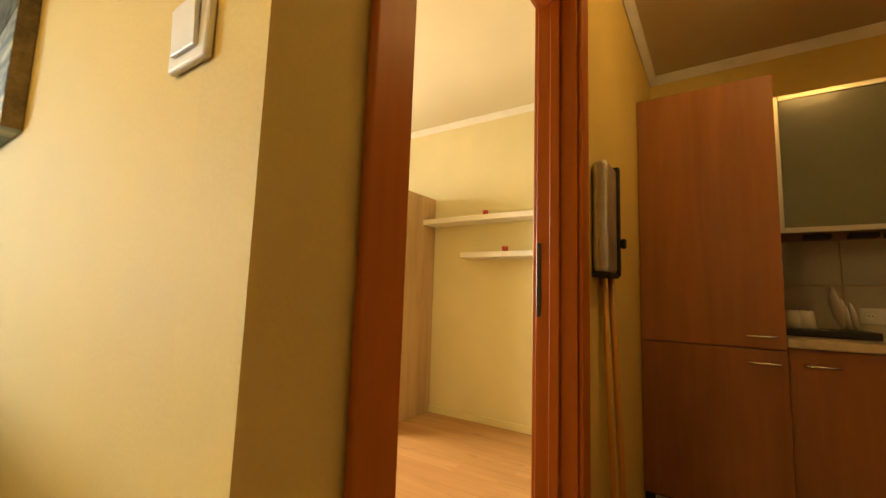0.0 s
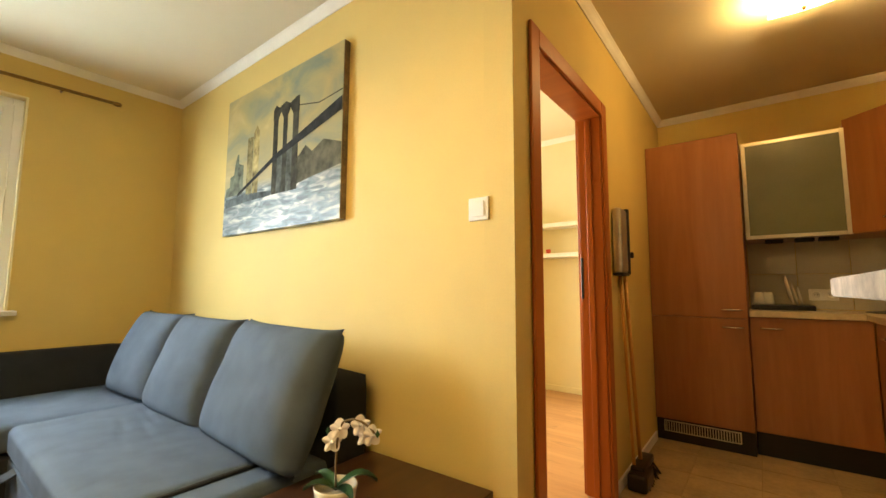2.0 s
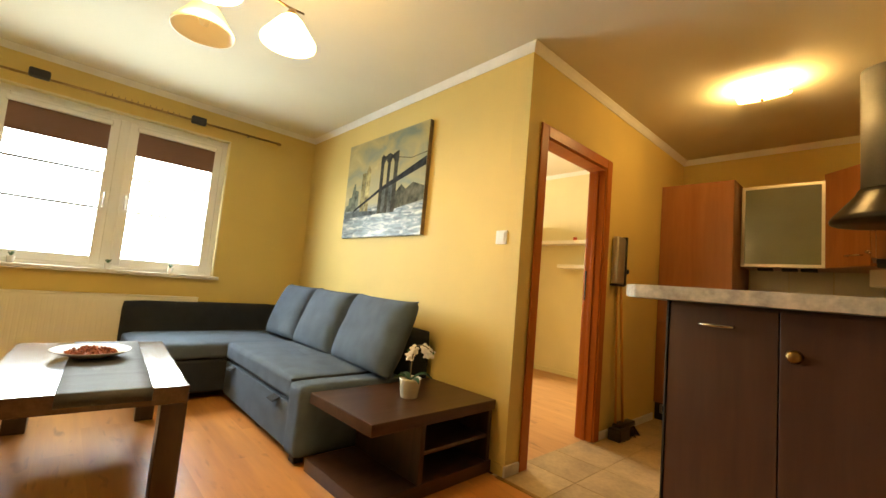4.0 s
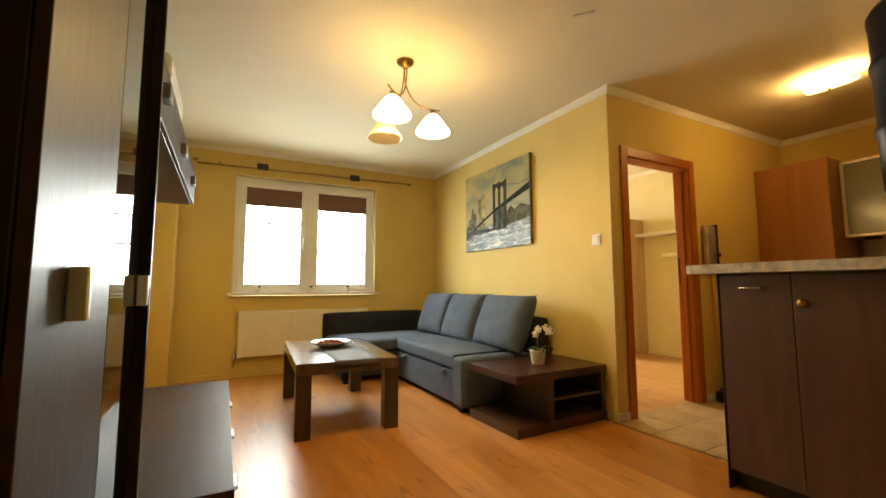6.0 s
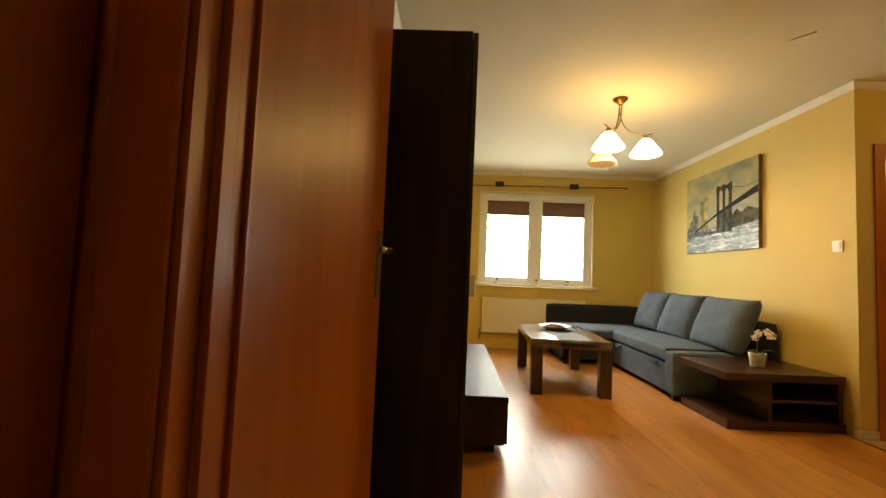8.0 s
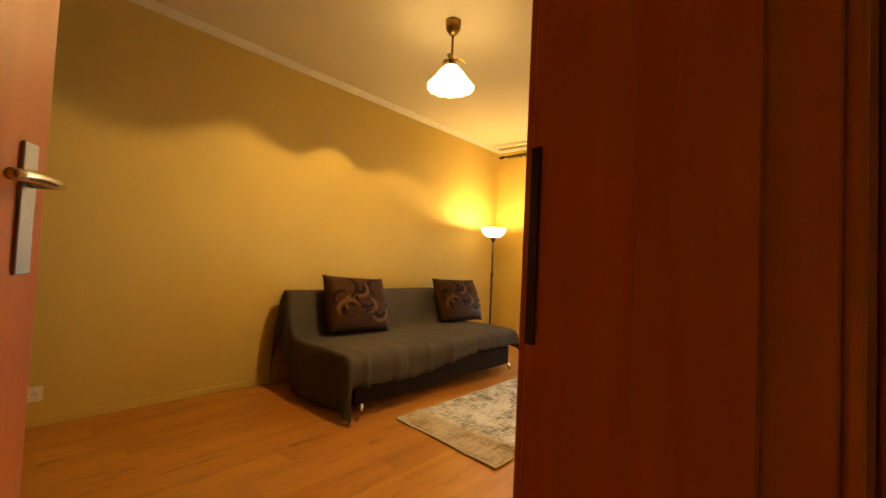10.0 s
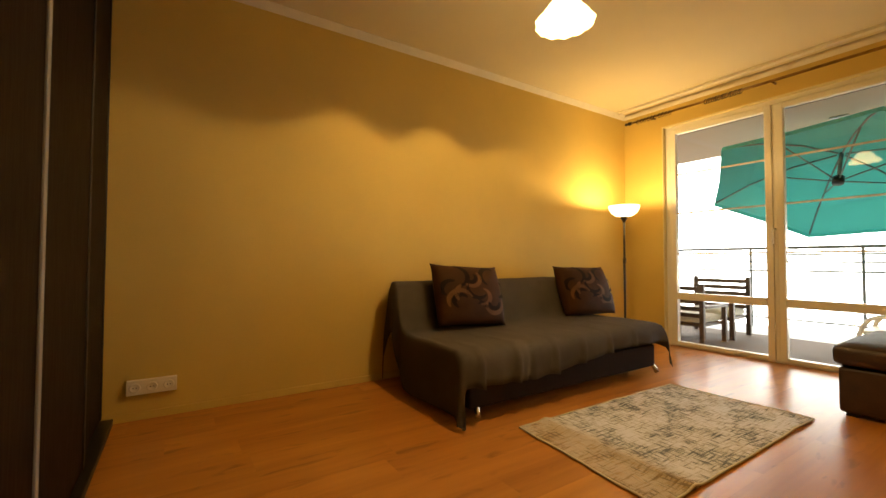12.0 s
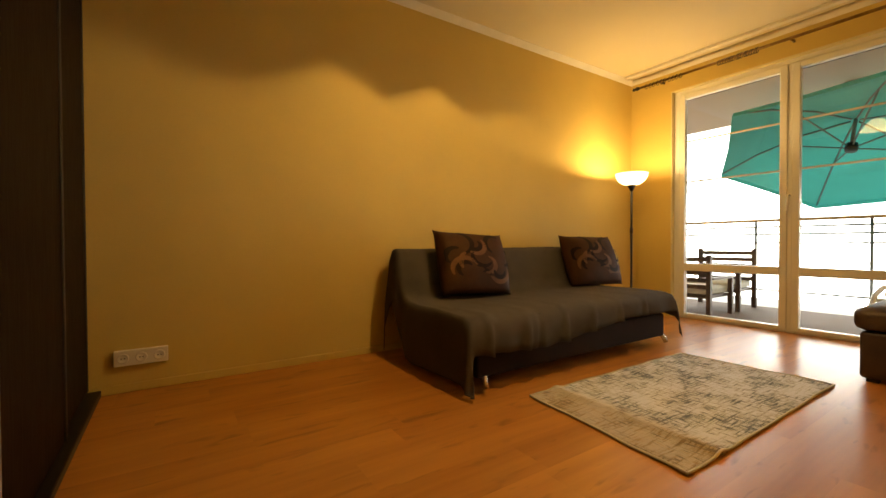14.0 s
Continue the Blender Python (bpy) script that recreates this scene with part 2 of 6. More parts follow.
M["frosted"] = mat("frosted_cabinet_glass", (0.15, 0.16, 0.085), 0.3, vary=0.08, scale=5, coat=0.6)
M["radiator"] = mat("radiator_enamel", (0.76, 0.71, 0.58), 0.35, vary=0.03)
M["shade_lit"] = mat("lit_opal_glass", (0.85, 0.78, 0.62), 0.4, vary=0.02, emit=((1.0, 0.72, 0.34), 16.0))
# the unlit shade and bulb get a faint glow put into the material
M["shade_dim"] = mat("unlit_opal_faint_glow", (0.78, 0.66, 0.42), 0.35, vary=0.03, emit=((1.0, 0.66, 0.25), 0.25))
M["shade_bed"] = mat("lit_flower_glass", (0.85, 0.78, 0.62), 0.4, vary=0.02, emit=((1.0, 0.72, 0.34), 6.5))
M["bowl_lit"] = mat("lit_bowl_glass", (0.85, 0.8, 0.7), 0.4, vary=0.02, emit=((1.0, 0.74, 0.38), 4.0))
M["kitchen_lamp"] = mat("lit_kitchen_glass", (0.85, 0.8, 0.7), 0.4, vary=0.02, emit=((1.0, 0.6, 0.21), 13.0))
M["blind"] = mat("brown_roller_blind", (0.2, 0.11, 0.085), 0.8, vary=0.08, scale=4, fine=300, bump=0.2)
M["worktop"] = mat("cream_worktop", (0.6, 0.5, 0.34), 0.35, vary=0.14, scale=18, fine=90)
M["bartop"] = mat("speckled_grey_bar_top", (0.5, 0.44, 0.36), 0.4, vary=0.3, scale=24, fine=70)
M["umbrella"] = cloth_through("teal_umbrella_cloth", (0.10, 0.52, 0.5))
M["darkwood"] = wood("dark_bench_wood", (0.04, 0.02, 0.012), (0.1, 0.05, 0.03), 0.5, "y")
M["bench_pad"] = mat("pale_bench_cushion", (0.6, 0.56, 0.48), 0.9, fine=300, bump=0.3)
M["steel_dark"] = mat("grey_railing_paint", (0.2, 0.2, 0.2), 0.45, vary=0.1)
M["balcony"] = mat("balcony_concrete", (0.68, 0.69, 0.69), 0.7, vary=0.12, scale=6, bump=0.2)
# the soffit's warm, dim lighting is put into this brown
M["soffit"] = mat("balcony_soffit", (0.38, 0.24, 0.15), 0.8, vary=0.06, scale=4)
M["outside"] = mat("outside_plaster", (0.62, 0.58, 0.5), 0.9, vary=0.08, scale=3)
M["orange"] = wood("broom_handle_wood", (0.5, 0.2, 0.03), (0.62, 0.3, 0.06), 0.4, "z")
M["red"] = mat("red_tealight", (0.55, 0.06, 0.03), 0.4)
M["cup"] = mat("white_cup", (0.75, 0.72, 0.66), 0.2, vary=0.03)
M["cone"] = mat("smoky_bottle_neck", (0.03, 0.026, 0.021), 0.4, vary=0.1)


# building helpers
def part(name, bm, material, parent=None, label="", smooth=False, m=None):
    me = bpy.data.meshes.new(name)
    if smooth:
        for f in bm.faces:
            f.smooth = True
    bm.normal_update()
    bm.to_mesh(me)
    bm.free()
    me.materials.append(material)
    ob = new(name, me)
    if parent:
        ob.parent = parent
    if m is not None:
        ob.matrix_basis = m
    return tagged(ob, label)


def thing(name, label, category, m=None, group="", kind=""):
    ob = new(name)
    ob.empty_display_size = 0.1
    if m is not None:
        ob.matrix_basis = m
    return tagged(ob, label, category, group, kind)


def box(x0, x1, y0, y1, z0, z1, bevel=0.0, seg=1, bm=None):
    b = bmesh.new()
    bmesh.ops.create_cube(b, size=1.0)
    bmesh.ops.scale(b, vec=(x1 - x0, y1 - y0, z1 - z0), verts=b.verts)
    bmesh.ops.translate(b, vec=((x0 + x1) / 2, (y0 + y1) / 2, (z0 + z1) / 2), verts=b.verts)
    if bevel:
        bmesh.ops.bevel(b, geom=b.edges[:], offset=bevel, segments=seg, affect="EDGES", profile=0.5)
    return b if bm is None else merge(bm, b)


def merge(bm, other):
    me = bpy.data.meshes.new("tmp")
    other.to_mesh(me)
    other.free()
    bm.from_mesh(me)
    bpy.data.meshes.remove(me)
    return bm


def lathe(profile, seg=32, wave=None):
    """A turned body about z from (radius, height) pairs."""
    bm = bmesh.new()
    rings = []
    for k, (r, z) in enumerate(profile):
        ring = []
        for i in range(seg):
            a = 2 * math.pi * i / seg
            rr, zz = wave(r, z, a, k) if wave else (r, z)
            ring.append(bm.verts.new((rr * math.cos(a), rr * math.sin(a), zz)))
        rings.append(ring)
    for p, q in zip(rings, rings[1:]):
        for i in range(seg):
            bm.faces.new((p[i], p[(i + 1) % seg], q[(i + 1) % seg], q[i]))
    for ring, flip in ((rings[0], True), (rings[-1], False)):
        if profile[0 if flip else -1][0] > 1e-4:
            bm.faces.new(ring[::-1] if flip else ring)
    return bm


def open_lathe(profile, seg=32, wave=None):
    """Like lathe, but open at both ends; give it an inner and an outer wall."""
    bm = bmesh.new()
    rings = []
    for k, (r, z) in enumerate(profile):
        ring = []
        for i in range(seg):
            a = 2 * math.pi * i / seg
            rr, zz = wave(r, z, a, k) if wave else (r, z)
            ring.append(bm.verts.new((rr * math.cos(a), rr * math.sin(a), zz)))
        rings.append(ring)
    for p, q in zip(rings, rings[1:]):
        for i in range(seg):
            bm.faces.new((p[i], p[(i + 1) % seg], q[(i + 1) % seg], q[i]))
    return bm


def tube(points, r, seg=8, bm=None):
    """A round bar along points."""
    b = bmesh.new()
    pts = [Vector(p) for p in points]
    rings = []
    for i, p in enumerate(pts):
        d = (pts[min(i + 1, len(pts) - 1)] - pts[max(i - 1, 0)]).normalized()
        u = d.orthogonal().normalized() if not rings else (u - d * u.dot(d)).normalized()
        v = d.cross(u)
        rings.append([b.verts.new(p + r * (math.cos(2 * math.pi * k / seg) * u + math.sin(2 * math.pi * k / seg) * v)) for k in range(seg)])
    for p, q in zip(rings, rings[1:]):
        for k in range(seg):
            b.faces.new((p[k], p[(k + 1) % seg], q[(k + 1) % seg], q[k]))
    b.faces.new(rings[0][::-1]), b.faces.new(rings[-1])
    return b if bm is None else merge(bm, b)


def bow(a, b, c, n=8):
    """Points on a curve from a to c, drawn towards b."""
    a, b, c = Vector(a), Vector(b), Vector(c)
    return [(1 - t) ** 2 * a + 2 * t * (1 - t) * b + t * t * c for t in (i / n for i in range(n + 1))]


def puff(w, h, t, n=14, sag=0.0, seed=0, full=2.6):
    """A stuffed cushion standing in x-z, centred at its base."""
    bm = bmesh.new()
    for side in (-1, 1):
        grid = []
        for j in range(n + 1):
            row = []
            for i in range(n + 1):
                u, v = 2 * i / n - 1, 2 * j / n - 1
                e = (max(0, 1 - abs(u) ** full) * max(0, 1 - abs(v) ** full)) ** 0.42
                pinch = 1 - 0.055 * (1 - abs(u) ** 4) * abs(v) ** 3 - 0.0
                pinch_x = 1 - 0.055 * (1 - abs(v) ** 4) * abs(u) ** 3
                wob = 0.008 * noise.noise((u * 2.2 + seed * 7, v * 2.2, side * 3.0))
                row.append(bm.verts.new((u * w / 2 * pinch_x, side * (t / 2 * e) + wob * e, (v * pinch + 1) * h / 2 - sag * (1 - v) * 0.02 * e)))
            grid.append(row)
        for j in range(n):
            for i in range(n):
                q = (grid[j][i], grid[j][i + 1], grid[j + 1][i + 1], grid[j + 1][i])
                bm.faces.new(q if side < 0 else q[::-1])
    bmesh.ops.remove_doubles(bm, verts=bm.verts, dist=0.0008)
    return bm


def soft_box(x0, x1, y0, y1, z0, z1, bevel=0.04, crown=0.015, cuts=10, wrinkle=0.004):
    """An upholstered block with rounded edges and a slightly domed, creased top."""
    bm = box(x0, x1, y0, y1, z0, z1)
    bmesh.ops.subdivide_edges(bm, edges=bm.edges[:], cuts=cuts, use_grid_fill=True)
    cx, cy = (x0 + x1) / 2, (y0 + y1) / 2
    for v in bm.verts:
        x, y, z = v.co
        inner = Vector((min(max(x, x0 + bevel), x1 - bevel), min(max(y, y0 + bevel), y1 - bevel), min(max(z, z0 + bevel), z1 - bevel)))
        d = v.co - inner
        if d.length > 1e-6:
            v.co = inner + d.normalized() * min(d.length, bevel)
        if z > (z0 + z1) / 2:
            u, w = (x - cx) / (x1 - x0) * 2, (y - cy) / (y1 - y0) * 2
            v.co.z += crown * (1 - u ** 4) * (1 - w ** 4) + wrinkle * noise.noise((x * 5, y * 9, 2.0))
    return bm


def structure(name, bm, material, label="", smooth=False):
    ob = part(name, bm, material, None, label, smooth)
    return tagged(ob, kind="structure")


def wall(name, x0, x1, y0, y1, z0, z1, material, label=""):
    return structure(name, box(x0, x1, y0, y1, z0, z1), material, label)


def bar_handle(parent, at, length, axis="x", out=(0, -1, 0), name="handle", material=None):
    """A bowed metal pull on two feet."""
    a = Vector((1, 0, 0)) if axis == "x" else Vector((0, 1, 0)) if axis == "y" else Vector((0, 0, 1))
    o, p = Vector(out), Vector(at)
    pts = [p - a * length / 2, p - a * length / 2 + o * 0.018] + bow(p - a * length / 2 + o * 0.022, p + o * 0.04, p + a * length / 2 + o * 0.022, 6) + [p + a * length / 2 + o * 0.018, p + a * length / 2]
    return part(name, tube(pts, 0.0055, 8), material or M["chrome"], parent, "brushed steel bow handle", True)


# the large structure: floors, walls, openings, ceilings
H = 2.53
HB = 2.572
BY = -0.1  # the bedroom and its balcony start this much further south
structure("floor_slab", box(-3.25, 4.2, -6.7, 3.2, -0.2, -0.012), M["subfloor"], "dark slab under the floor coverings")

wall("wall_north", -2.95, -0.12, 0.0, 0.12, 0, H, M["wall"], "ochre painted living room wall")
# wall with the side room's door
wall("wall_door_a", -0.12, 0.0, 0.0, 0.182, 0, H, M["wall"], "ochre wall beside the doorway")
wall("wall_door_b", -0.12, 0.0, 1.012, 2.82, 0, H, M["wall"], "ochre wall between doorway and kitchen")
wall("wall_door_c", -0.12, 0.0, 0.182, 1.012, 2.0225, H, M["wall"], "ochre wall over the doorway")
# window wall
WX0, WX1 = -3.25, -2.95
wall("wall_west_a", WX0, WX1, -3.56, -2.50, 0, H, M["wall"], "ochre wall beside the window")
wall("wall_west_b", WX0, WX1, -0.86, 0.85, 0, H, M["wall"], "ochre wall beside the window")
# side room opening, out of view, added to let daylight in
wall("wall_west_e", WX0, WX1, 2.15, 3.2, 0, 2.7, M["wall_pale"], "pale wall beside the unseen added side room opening")
wall("wall_west_f", WX0, WX1, 0.85, 2.15, 0, 0.9, M["wall_pale"], "pale wall under the unseen added side room opening")
wall("wall_west_g", WX0, WX1, 0.85, 2.15, 2.2, 2.7, M["wall_pale"], "pale wall over the unseen added side room opening")
wall("wall_west_c", WX0, WX1, -2.50, -0.86, 0, 0.88, M["wall"], "ochre wall under the window")
wall("wall_west_d", WX0, WX1, -2.50, -0.86, 2.25, H, M["wall"], "ochre wall over the window")
# south wall between living room and bedroom
wall("wall_south", -2.95, 2.647, -3.53, -3.28, 0, HB, M["wall"], "ochre wall behind the wall unit")
wall("wall_south_b", 3.503, 4.2, -3.53, -3.28, 0, HB, M["wall"], "ochre wall beside the bedroom doorway")
wall("wall_south_c", 2.647, 3.503, -3.53, -3.28, 2.0225, HB, M["wall"], "ochre wall over the bedroom doorway")
wall("wall_pier", -2.95, -2.70, -3.28, -3.02, 0, H, M["wall"], "ochre pier in the room corner")
# wall with the living room's doorway
wall("wall_east_a", 2.42, 2.54, -2.237, 0.37, 0, H, M["wall"], "ochre wall by the living room doorway")
wall("wall_east_b", 2.42, 2.54, -3.28, -2.237, 2.0225, H, M["wall"], "ochre wall over the living room doorway")
wall("wall_east_c", 2.42, 2.54, -3.28, -3.188, 0, 2.0225, M["wall"], "narrow ochre wall by the door hinge")
wall("wall_kitchen_east", 1.70, 1.82, 0.25, 2.82, 0, H, M["wall"], "ochre kitchen wall")
wall("wall_kitchen_return", 1.82, 2.42, 0.25, 0.37, 0, H, M["wall"], "ochre wall return")
wall("wall_kitchen_back", -0.12, 1.82, 2.70, 2.82, 0, H, M["wall"], "ochre wall behind the kitchen units")
# hall
wall("wall_hall_east", 4.08, 4.2, -3.28, -1.0, 0, H, M["wall"], "ochre hall wall")
wall("wall_hall_north", 2.54, 4.2, -1.0, -0.88, 0, H, M["wall"], "ochre hall wall")
# bedroom
wall("wall_bed_south", -1.85, 4.0, -6.7, -6.45, 0, HB, M["wall"], "ochre bedroom wall behind the sofa bed")
wall("wall_bed_east", 3.9, 4.2, -6.45, -3.53, 0, HB, M["wall"], "ochre bedroom wall")
wall("wall_bed_west_a", -1.85, -1.57, -6.45, -6.01, 0, HB, M["wall"], "ochre wall beside the balcony door")
wall("wall_bed_west_b", -1.85, -1.57, -4.12, -3.53, 0, HB, M["wall"], "ochre wall beside the balcony door")
wall("wall_bed_west_c", -1.85, -1.57, -6.01, -4.12, 2.33, HB, M["wall"], "ochre wall over the balcony door")
# side room
H2 = 2.70
wall("wall_side_back", -2.95, 0.0, 3.0, 3.2, 0, H2, M["wall_pale"], "pale yellow wall with shelves")
wall("wall_side_end", -0.14, -0.121, 1.10, 3.0, 0, H2, M["wall_pale"], "pale yellow side room wall")
wall("ceiling_side", -2.95, -0.12, 0.12, 3.0, H2, H2 + 0.1, M["ceiling"], "white side room ceiling")
wall("wall_side_top", -2.95, -0.12, 0.0, 0.12, H, H2 + 0.1, M["wall_pale"])
wall("ceiling_living", -2.95, 2.54, -3.28, 0.0, H, H + 0.1, M["ceiling"], "white painted living room ceiling")
wall("ceiling_kitchen", -0.12, 2.54, 0.0, 2.82, H, H + 0.1, M["ceiling"], "white painted kitchen ceiling")
wall("ceiling_hall", 2.54, 4.2, -3.28, -0.88, H, H + 0.1, M["ceiling"], "white painted hall ceiling")
wall("ceiling_bedroom", -1.57, 3.9, -6.45, -3.53, HB, HB + 0.1, M["ceiling"], "white painted bedroom ceiling")


def crown(name, a, b, inward, z=H, start=0, end=0):
    """Cove moulding from a to b in plan; start and end: mitre lengths, positive outside corners."""
    a, b, n = Vector((*a, 0)), Vector((*b, 0)), Vector((*inward, 0))
    d = (b - a).normalized()
    prof = [(0.0, -0.048), (0.006, -0.048), (0.01, -0.041), (0.018, -0.031), (0.026, -0.019), (0.034, -0.01), (0.04, -0.006), (0.04, -0.0005), (0.0, -0.0005)]
    bm = bmesh.new()
    ra = [bm.verts.new(a - d * start * k + n * (k + 0.0005) + Vector((0, 0, z + h))) for k, h in prof]
    rb = [bm.verts.new(b + d * end * k + n * (k + 0.0005) + Vector((0, 0, z + h))) for k, h in prof]
    for i in range(len(prof) - 1):
        bm.faces.new((ra[i], ra[i + 1], rb[i + 1], rb[i]))
    bm.faces.new(ra[::-1]), bm.faces.new(rb)
    bmesh.ops.recalc_face_normals(bm, faces=bm.faces)
    return structure(name, bm, M["crown"], "white plaster cove moulding under the ceiling")


crown("trim_crown_north", (-2.95, 0), (0, 0), (0, -1), start=-1, end=1)
crown("trim_crown_door", (0, 0), (0, 2.70), (1, 0), start=1, end=-1)
crown("trim_crown_kitchen", (0, 2.70), (1.70, 2.70), (0, -1), start=-1, end=-1)
crown("trim_crown_kitchen_east", (1.70, 2.70), (1.70, 0.25), (-1, 0), start=-1, end=1)
crown("trim_crown_west", (-2.95, -3.02), (-2.95, 0), (1, 0), start=-1, end=-1)
crown("trim_crown_pier", (-2.95, -3.02), (-2.70, -3.02), (0, 1), start=-1, end=1)
crown("trim_crown_pier_side", (-2.70, -3.28), (-2.70, -3.02), (1, 0), start=-1, end=1)
crown("trim_crown_south", (-2.70, -3.28), (2.42, -3.28), (0, 1), start=-1, end=-1)
crown("trim_crown_bed_south", (-1.57, -6.45), (3.2, -6.45), (0, 1), z=HB, start=-1, end=0)
crown("trim_crown_bed_west", (-1.57, -6.45), (-1.57, -3.53), (1, 0), z=HB, start=-1, end=-1)
crown("trim_crown_side", (-2.95, 3.0), (-0.14, 3.0), (0, -1), z=H2, start=-1, end=-1)


def baseboard(name, x0, x1, y0, y1, material, h=0.06):
    return structure(name, box(x0, x1, y0, y1, 0.0, h, 0.004, 2), material, "narrow skirting board along the wall")


baseboard("baseboard_north", -2.95, -0.003, -0.015, -0.0005, M["wall"])
baseboard("baseboard_corner", 0.0005, 0.015, -0.015, 0.12, M["sill"])
baseboard("baseboard_door_wall", 0.0005, 0.013, 1.085, 2.10, M["white"])
baseboard("baseboard_west", -2.9495, -2.936, -3.02, -0.016, M["wall"])
baseboard("baseboard_south", -2.70, 0.84, -3.2795, -3.266, M["wall"])
baseboard("baseboard_bed", -1.569, 3.19, -6.4495, -6.437, M["wall"], 0.045)
baseboard("baseboard_side", -2.94, -0.14, 2.985, 2.9995, M["wall_pale"])


def door_frame(name, m, width, height, depth, label, c=0.075):
    """A door lining with a flat casing on both faces. Local x across the opening, y through the wall."""
    top = thing(name, label, "door frame", m, kind="structure")
    for s, side in ((-1, "left"), (1, "right")):
        x = s * width / 2
        part("jamb", box(min(x, x + s * 0.022), max(x, x + s * 0.022), -depth / 2, depth / 2, 0, height, 0.002), M["trim"], top)
        part("door_stop", box(min(x - s * 0.012, x), max(x - s * 0.012, x), -0.012, depth / 2 - 0.045, 0, height - 0.002, 0.002), M["trim"], top)
        for f in (-1, 1):
            y = f * depth / 2
            part("casing", box(min(x + s * 0.008, x + s * (0.008 + c)), max(x + s * 0.008, x + s * (0.008 + c)), min(y, y + f * 0.014), max(y, y + f * 0.014), 0, height + 0.008 + c, 0.005, 3), M["trim"], top)
    part("head", box(-width / 2 - 0.022, width / 2 + 0.022, -depth / 2, depth / 2, height, height + 0.022, 0.002), M["trim_y"], top)
    for f in (-1, 1):
        y = f * depth / 2
        part("head_casing", box(-width / 2 - 0.007, width / 2 + 0.007, min(y, y + f * 0.013), max(y, y + f * 0.013), height + 0.008, height + 0.008 + c, 0.005, 3), M["trim_y"], top)
    return top


def strike(parent, x, y, z, s, half=0.012):
    part("strike_plate", box(min(x, x + s * 0.003), max(x, x + s * 0.003), y - half, y + half, z - 0.11, z + 0.11, 0.001), M["black"], parent, "dark metal strike plate")


# side room doorway: opening 0.79 wide in the wall x -0.12..0
f1 = door_frame("door_1", pose(-0.06, 0.597, 0, 0, 0, 90), 0.785, 2.0, 0.124, "reddish brown wooden frame of the side room doorway")
strike(f1, 0.392, 0.052, 1.12, -1, 0.007)
f2 = door_frame("door_2", pose(2.48, -2.7125, 0, 0, 0, -90), 0.905, 2.0, 0.124, "reddish brown wooden frame of the living room doorway")
strike(f2, -0.4515, -0.03, 1.02, 1)
part("corner_fillet", box(-0.06, 0.06, -0.077, -0.062, 0, 2.083, 0.003), M["trim"], f2, "", False, pose(0.505, 0, 0))
f3 = door_frame("door_3", pose(3.075, -3.405, 0), 0.81, 2.0, 0.254, "reddish brown wooden frame of the deep bedroom doorway", 0.105)
part("casing_fillet", box(2.5405, 2.549, -3.2755, -3.2485, 0, 2.083, 0.001), M["trim"], f2, "", False, pose(2.48, -2.7125, 0, 0, 0, -90).inverted())
strike(f3, -0.404, -0.12, 1.02, 1, 0.006)


def door_leaf(name, m, width, height, label, zl=1.085):
    """A flat leaf hinged at local x = 0, closed along +x, with a lever on each face."""
    top = thing(name, label, "door", m)
    leaf = part("leaf", box(0.002, width, -0.02, 0.02, 0.008, height, 0.003, 2), M["trim"], top)
    for f in (-1, 1):
        plate = part("handle_plate", box(width - 0.075, width - 0.037, min(f * 0.02, f * 0.026), max(f * 0.02, f * 0.026), zl - 0.15, zl + 0.065, 0.002, 2), M["dull_steel"], top, "dull steel lock plate")
        pts = [(width - 0.056, f * 0.026, zl), (width - 0.056, f * 0.06, zl)] + bow((width - 0.058, f * 0.066, zl), (width - 0.12, f * 0.072, zl + 0.002), (width - 0.175, f * 0.062, zl - 0.003), 5)
        part("lever", tube(pts, 0.009, 10), M["chrome"], plate, "steel lever", True)
    for z in (0.25, 1.0, 1.75):
        part("hinge", tube([(0.0, 0.024, z - 0.045), (0.0, 0.024, z + 0.045)], 0.007, 8), M["chrome"], top, "steel hinge", True)
    return top


door_leaf("living_room_door", pose(2.415, -3.185, 0, 0, 0, 175.6), 0.80, 1.99, "reddish brown wooden door standing open beside a dark cabinet")
door_leaf("bedroom_door", pose(3.42, -3.605, 0, 0, 0, 240.5), 0.81, 1.99, "reddish brown wooden door standing open into the bedroom", 1.095)


# living room window
def casement(top, y0, y1, z0, z1, x, handle_side):
    """One opening sash with its pane, seal, slim bars and blind."""
    w = 0.07
    sash = part("sash", box(x - 0.03, x + 0.03, y0, y0 + w, z0, z1, 0.006, 2), M["pvc"], top)
    part("sash", box(x - 0.03, x + 0.03, y1 - w, y1, z0, z1, 0.006, 2), M["pvc"], top)
    part("sash", box(x - 0.0295, x + 0.0295, y0 + w, y1 - w, z0, z0 + w, 0.006, 2), M["pvc"], top)
    part("sash", box(x - 0.0295, x + 0.0295, y0 + w, y1 - w, z1 - w, z1, 0.006, 2), M["pvc"], top)
    p = part("pane", box(x - 0.012, x - 0.008, y0 + w - 0.005, y1 - w + 0.005, z0 + w - 0.005, z1 - w + 0.005), M["glass"], top, "clear window pane")
    p.visible_shadow = False
    return sash


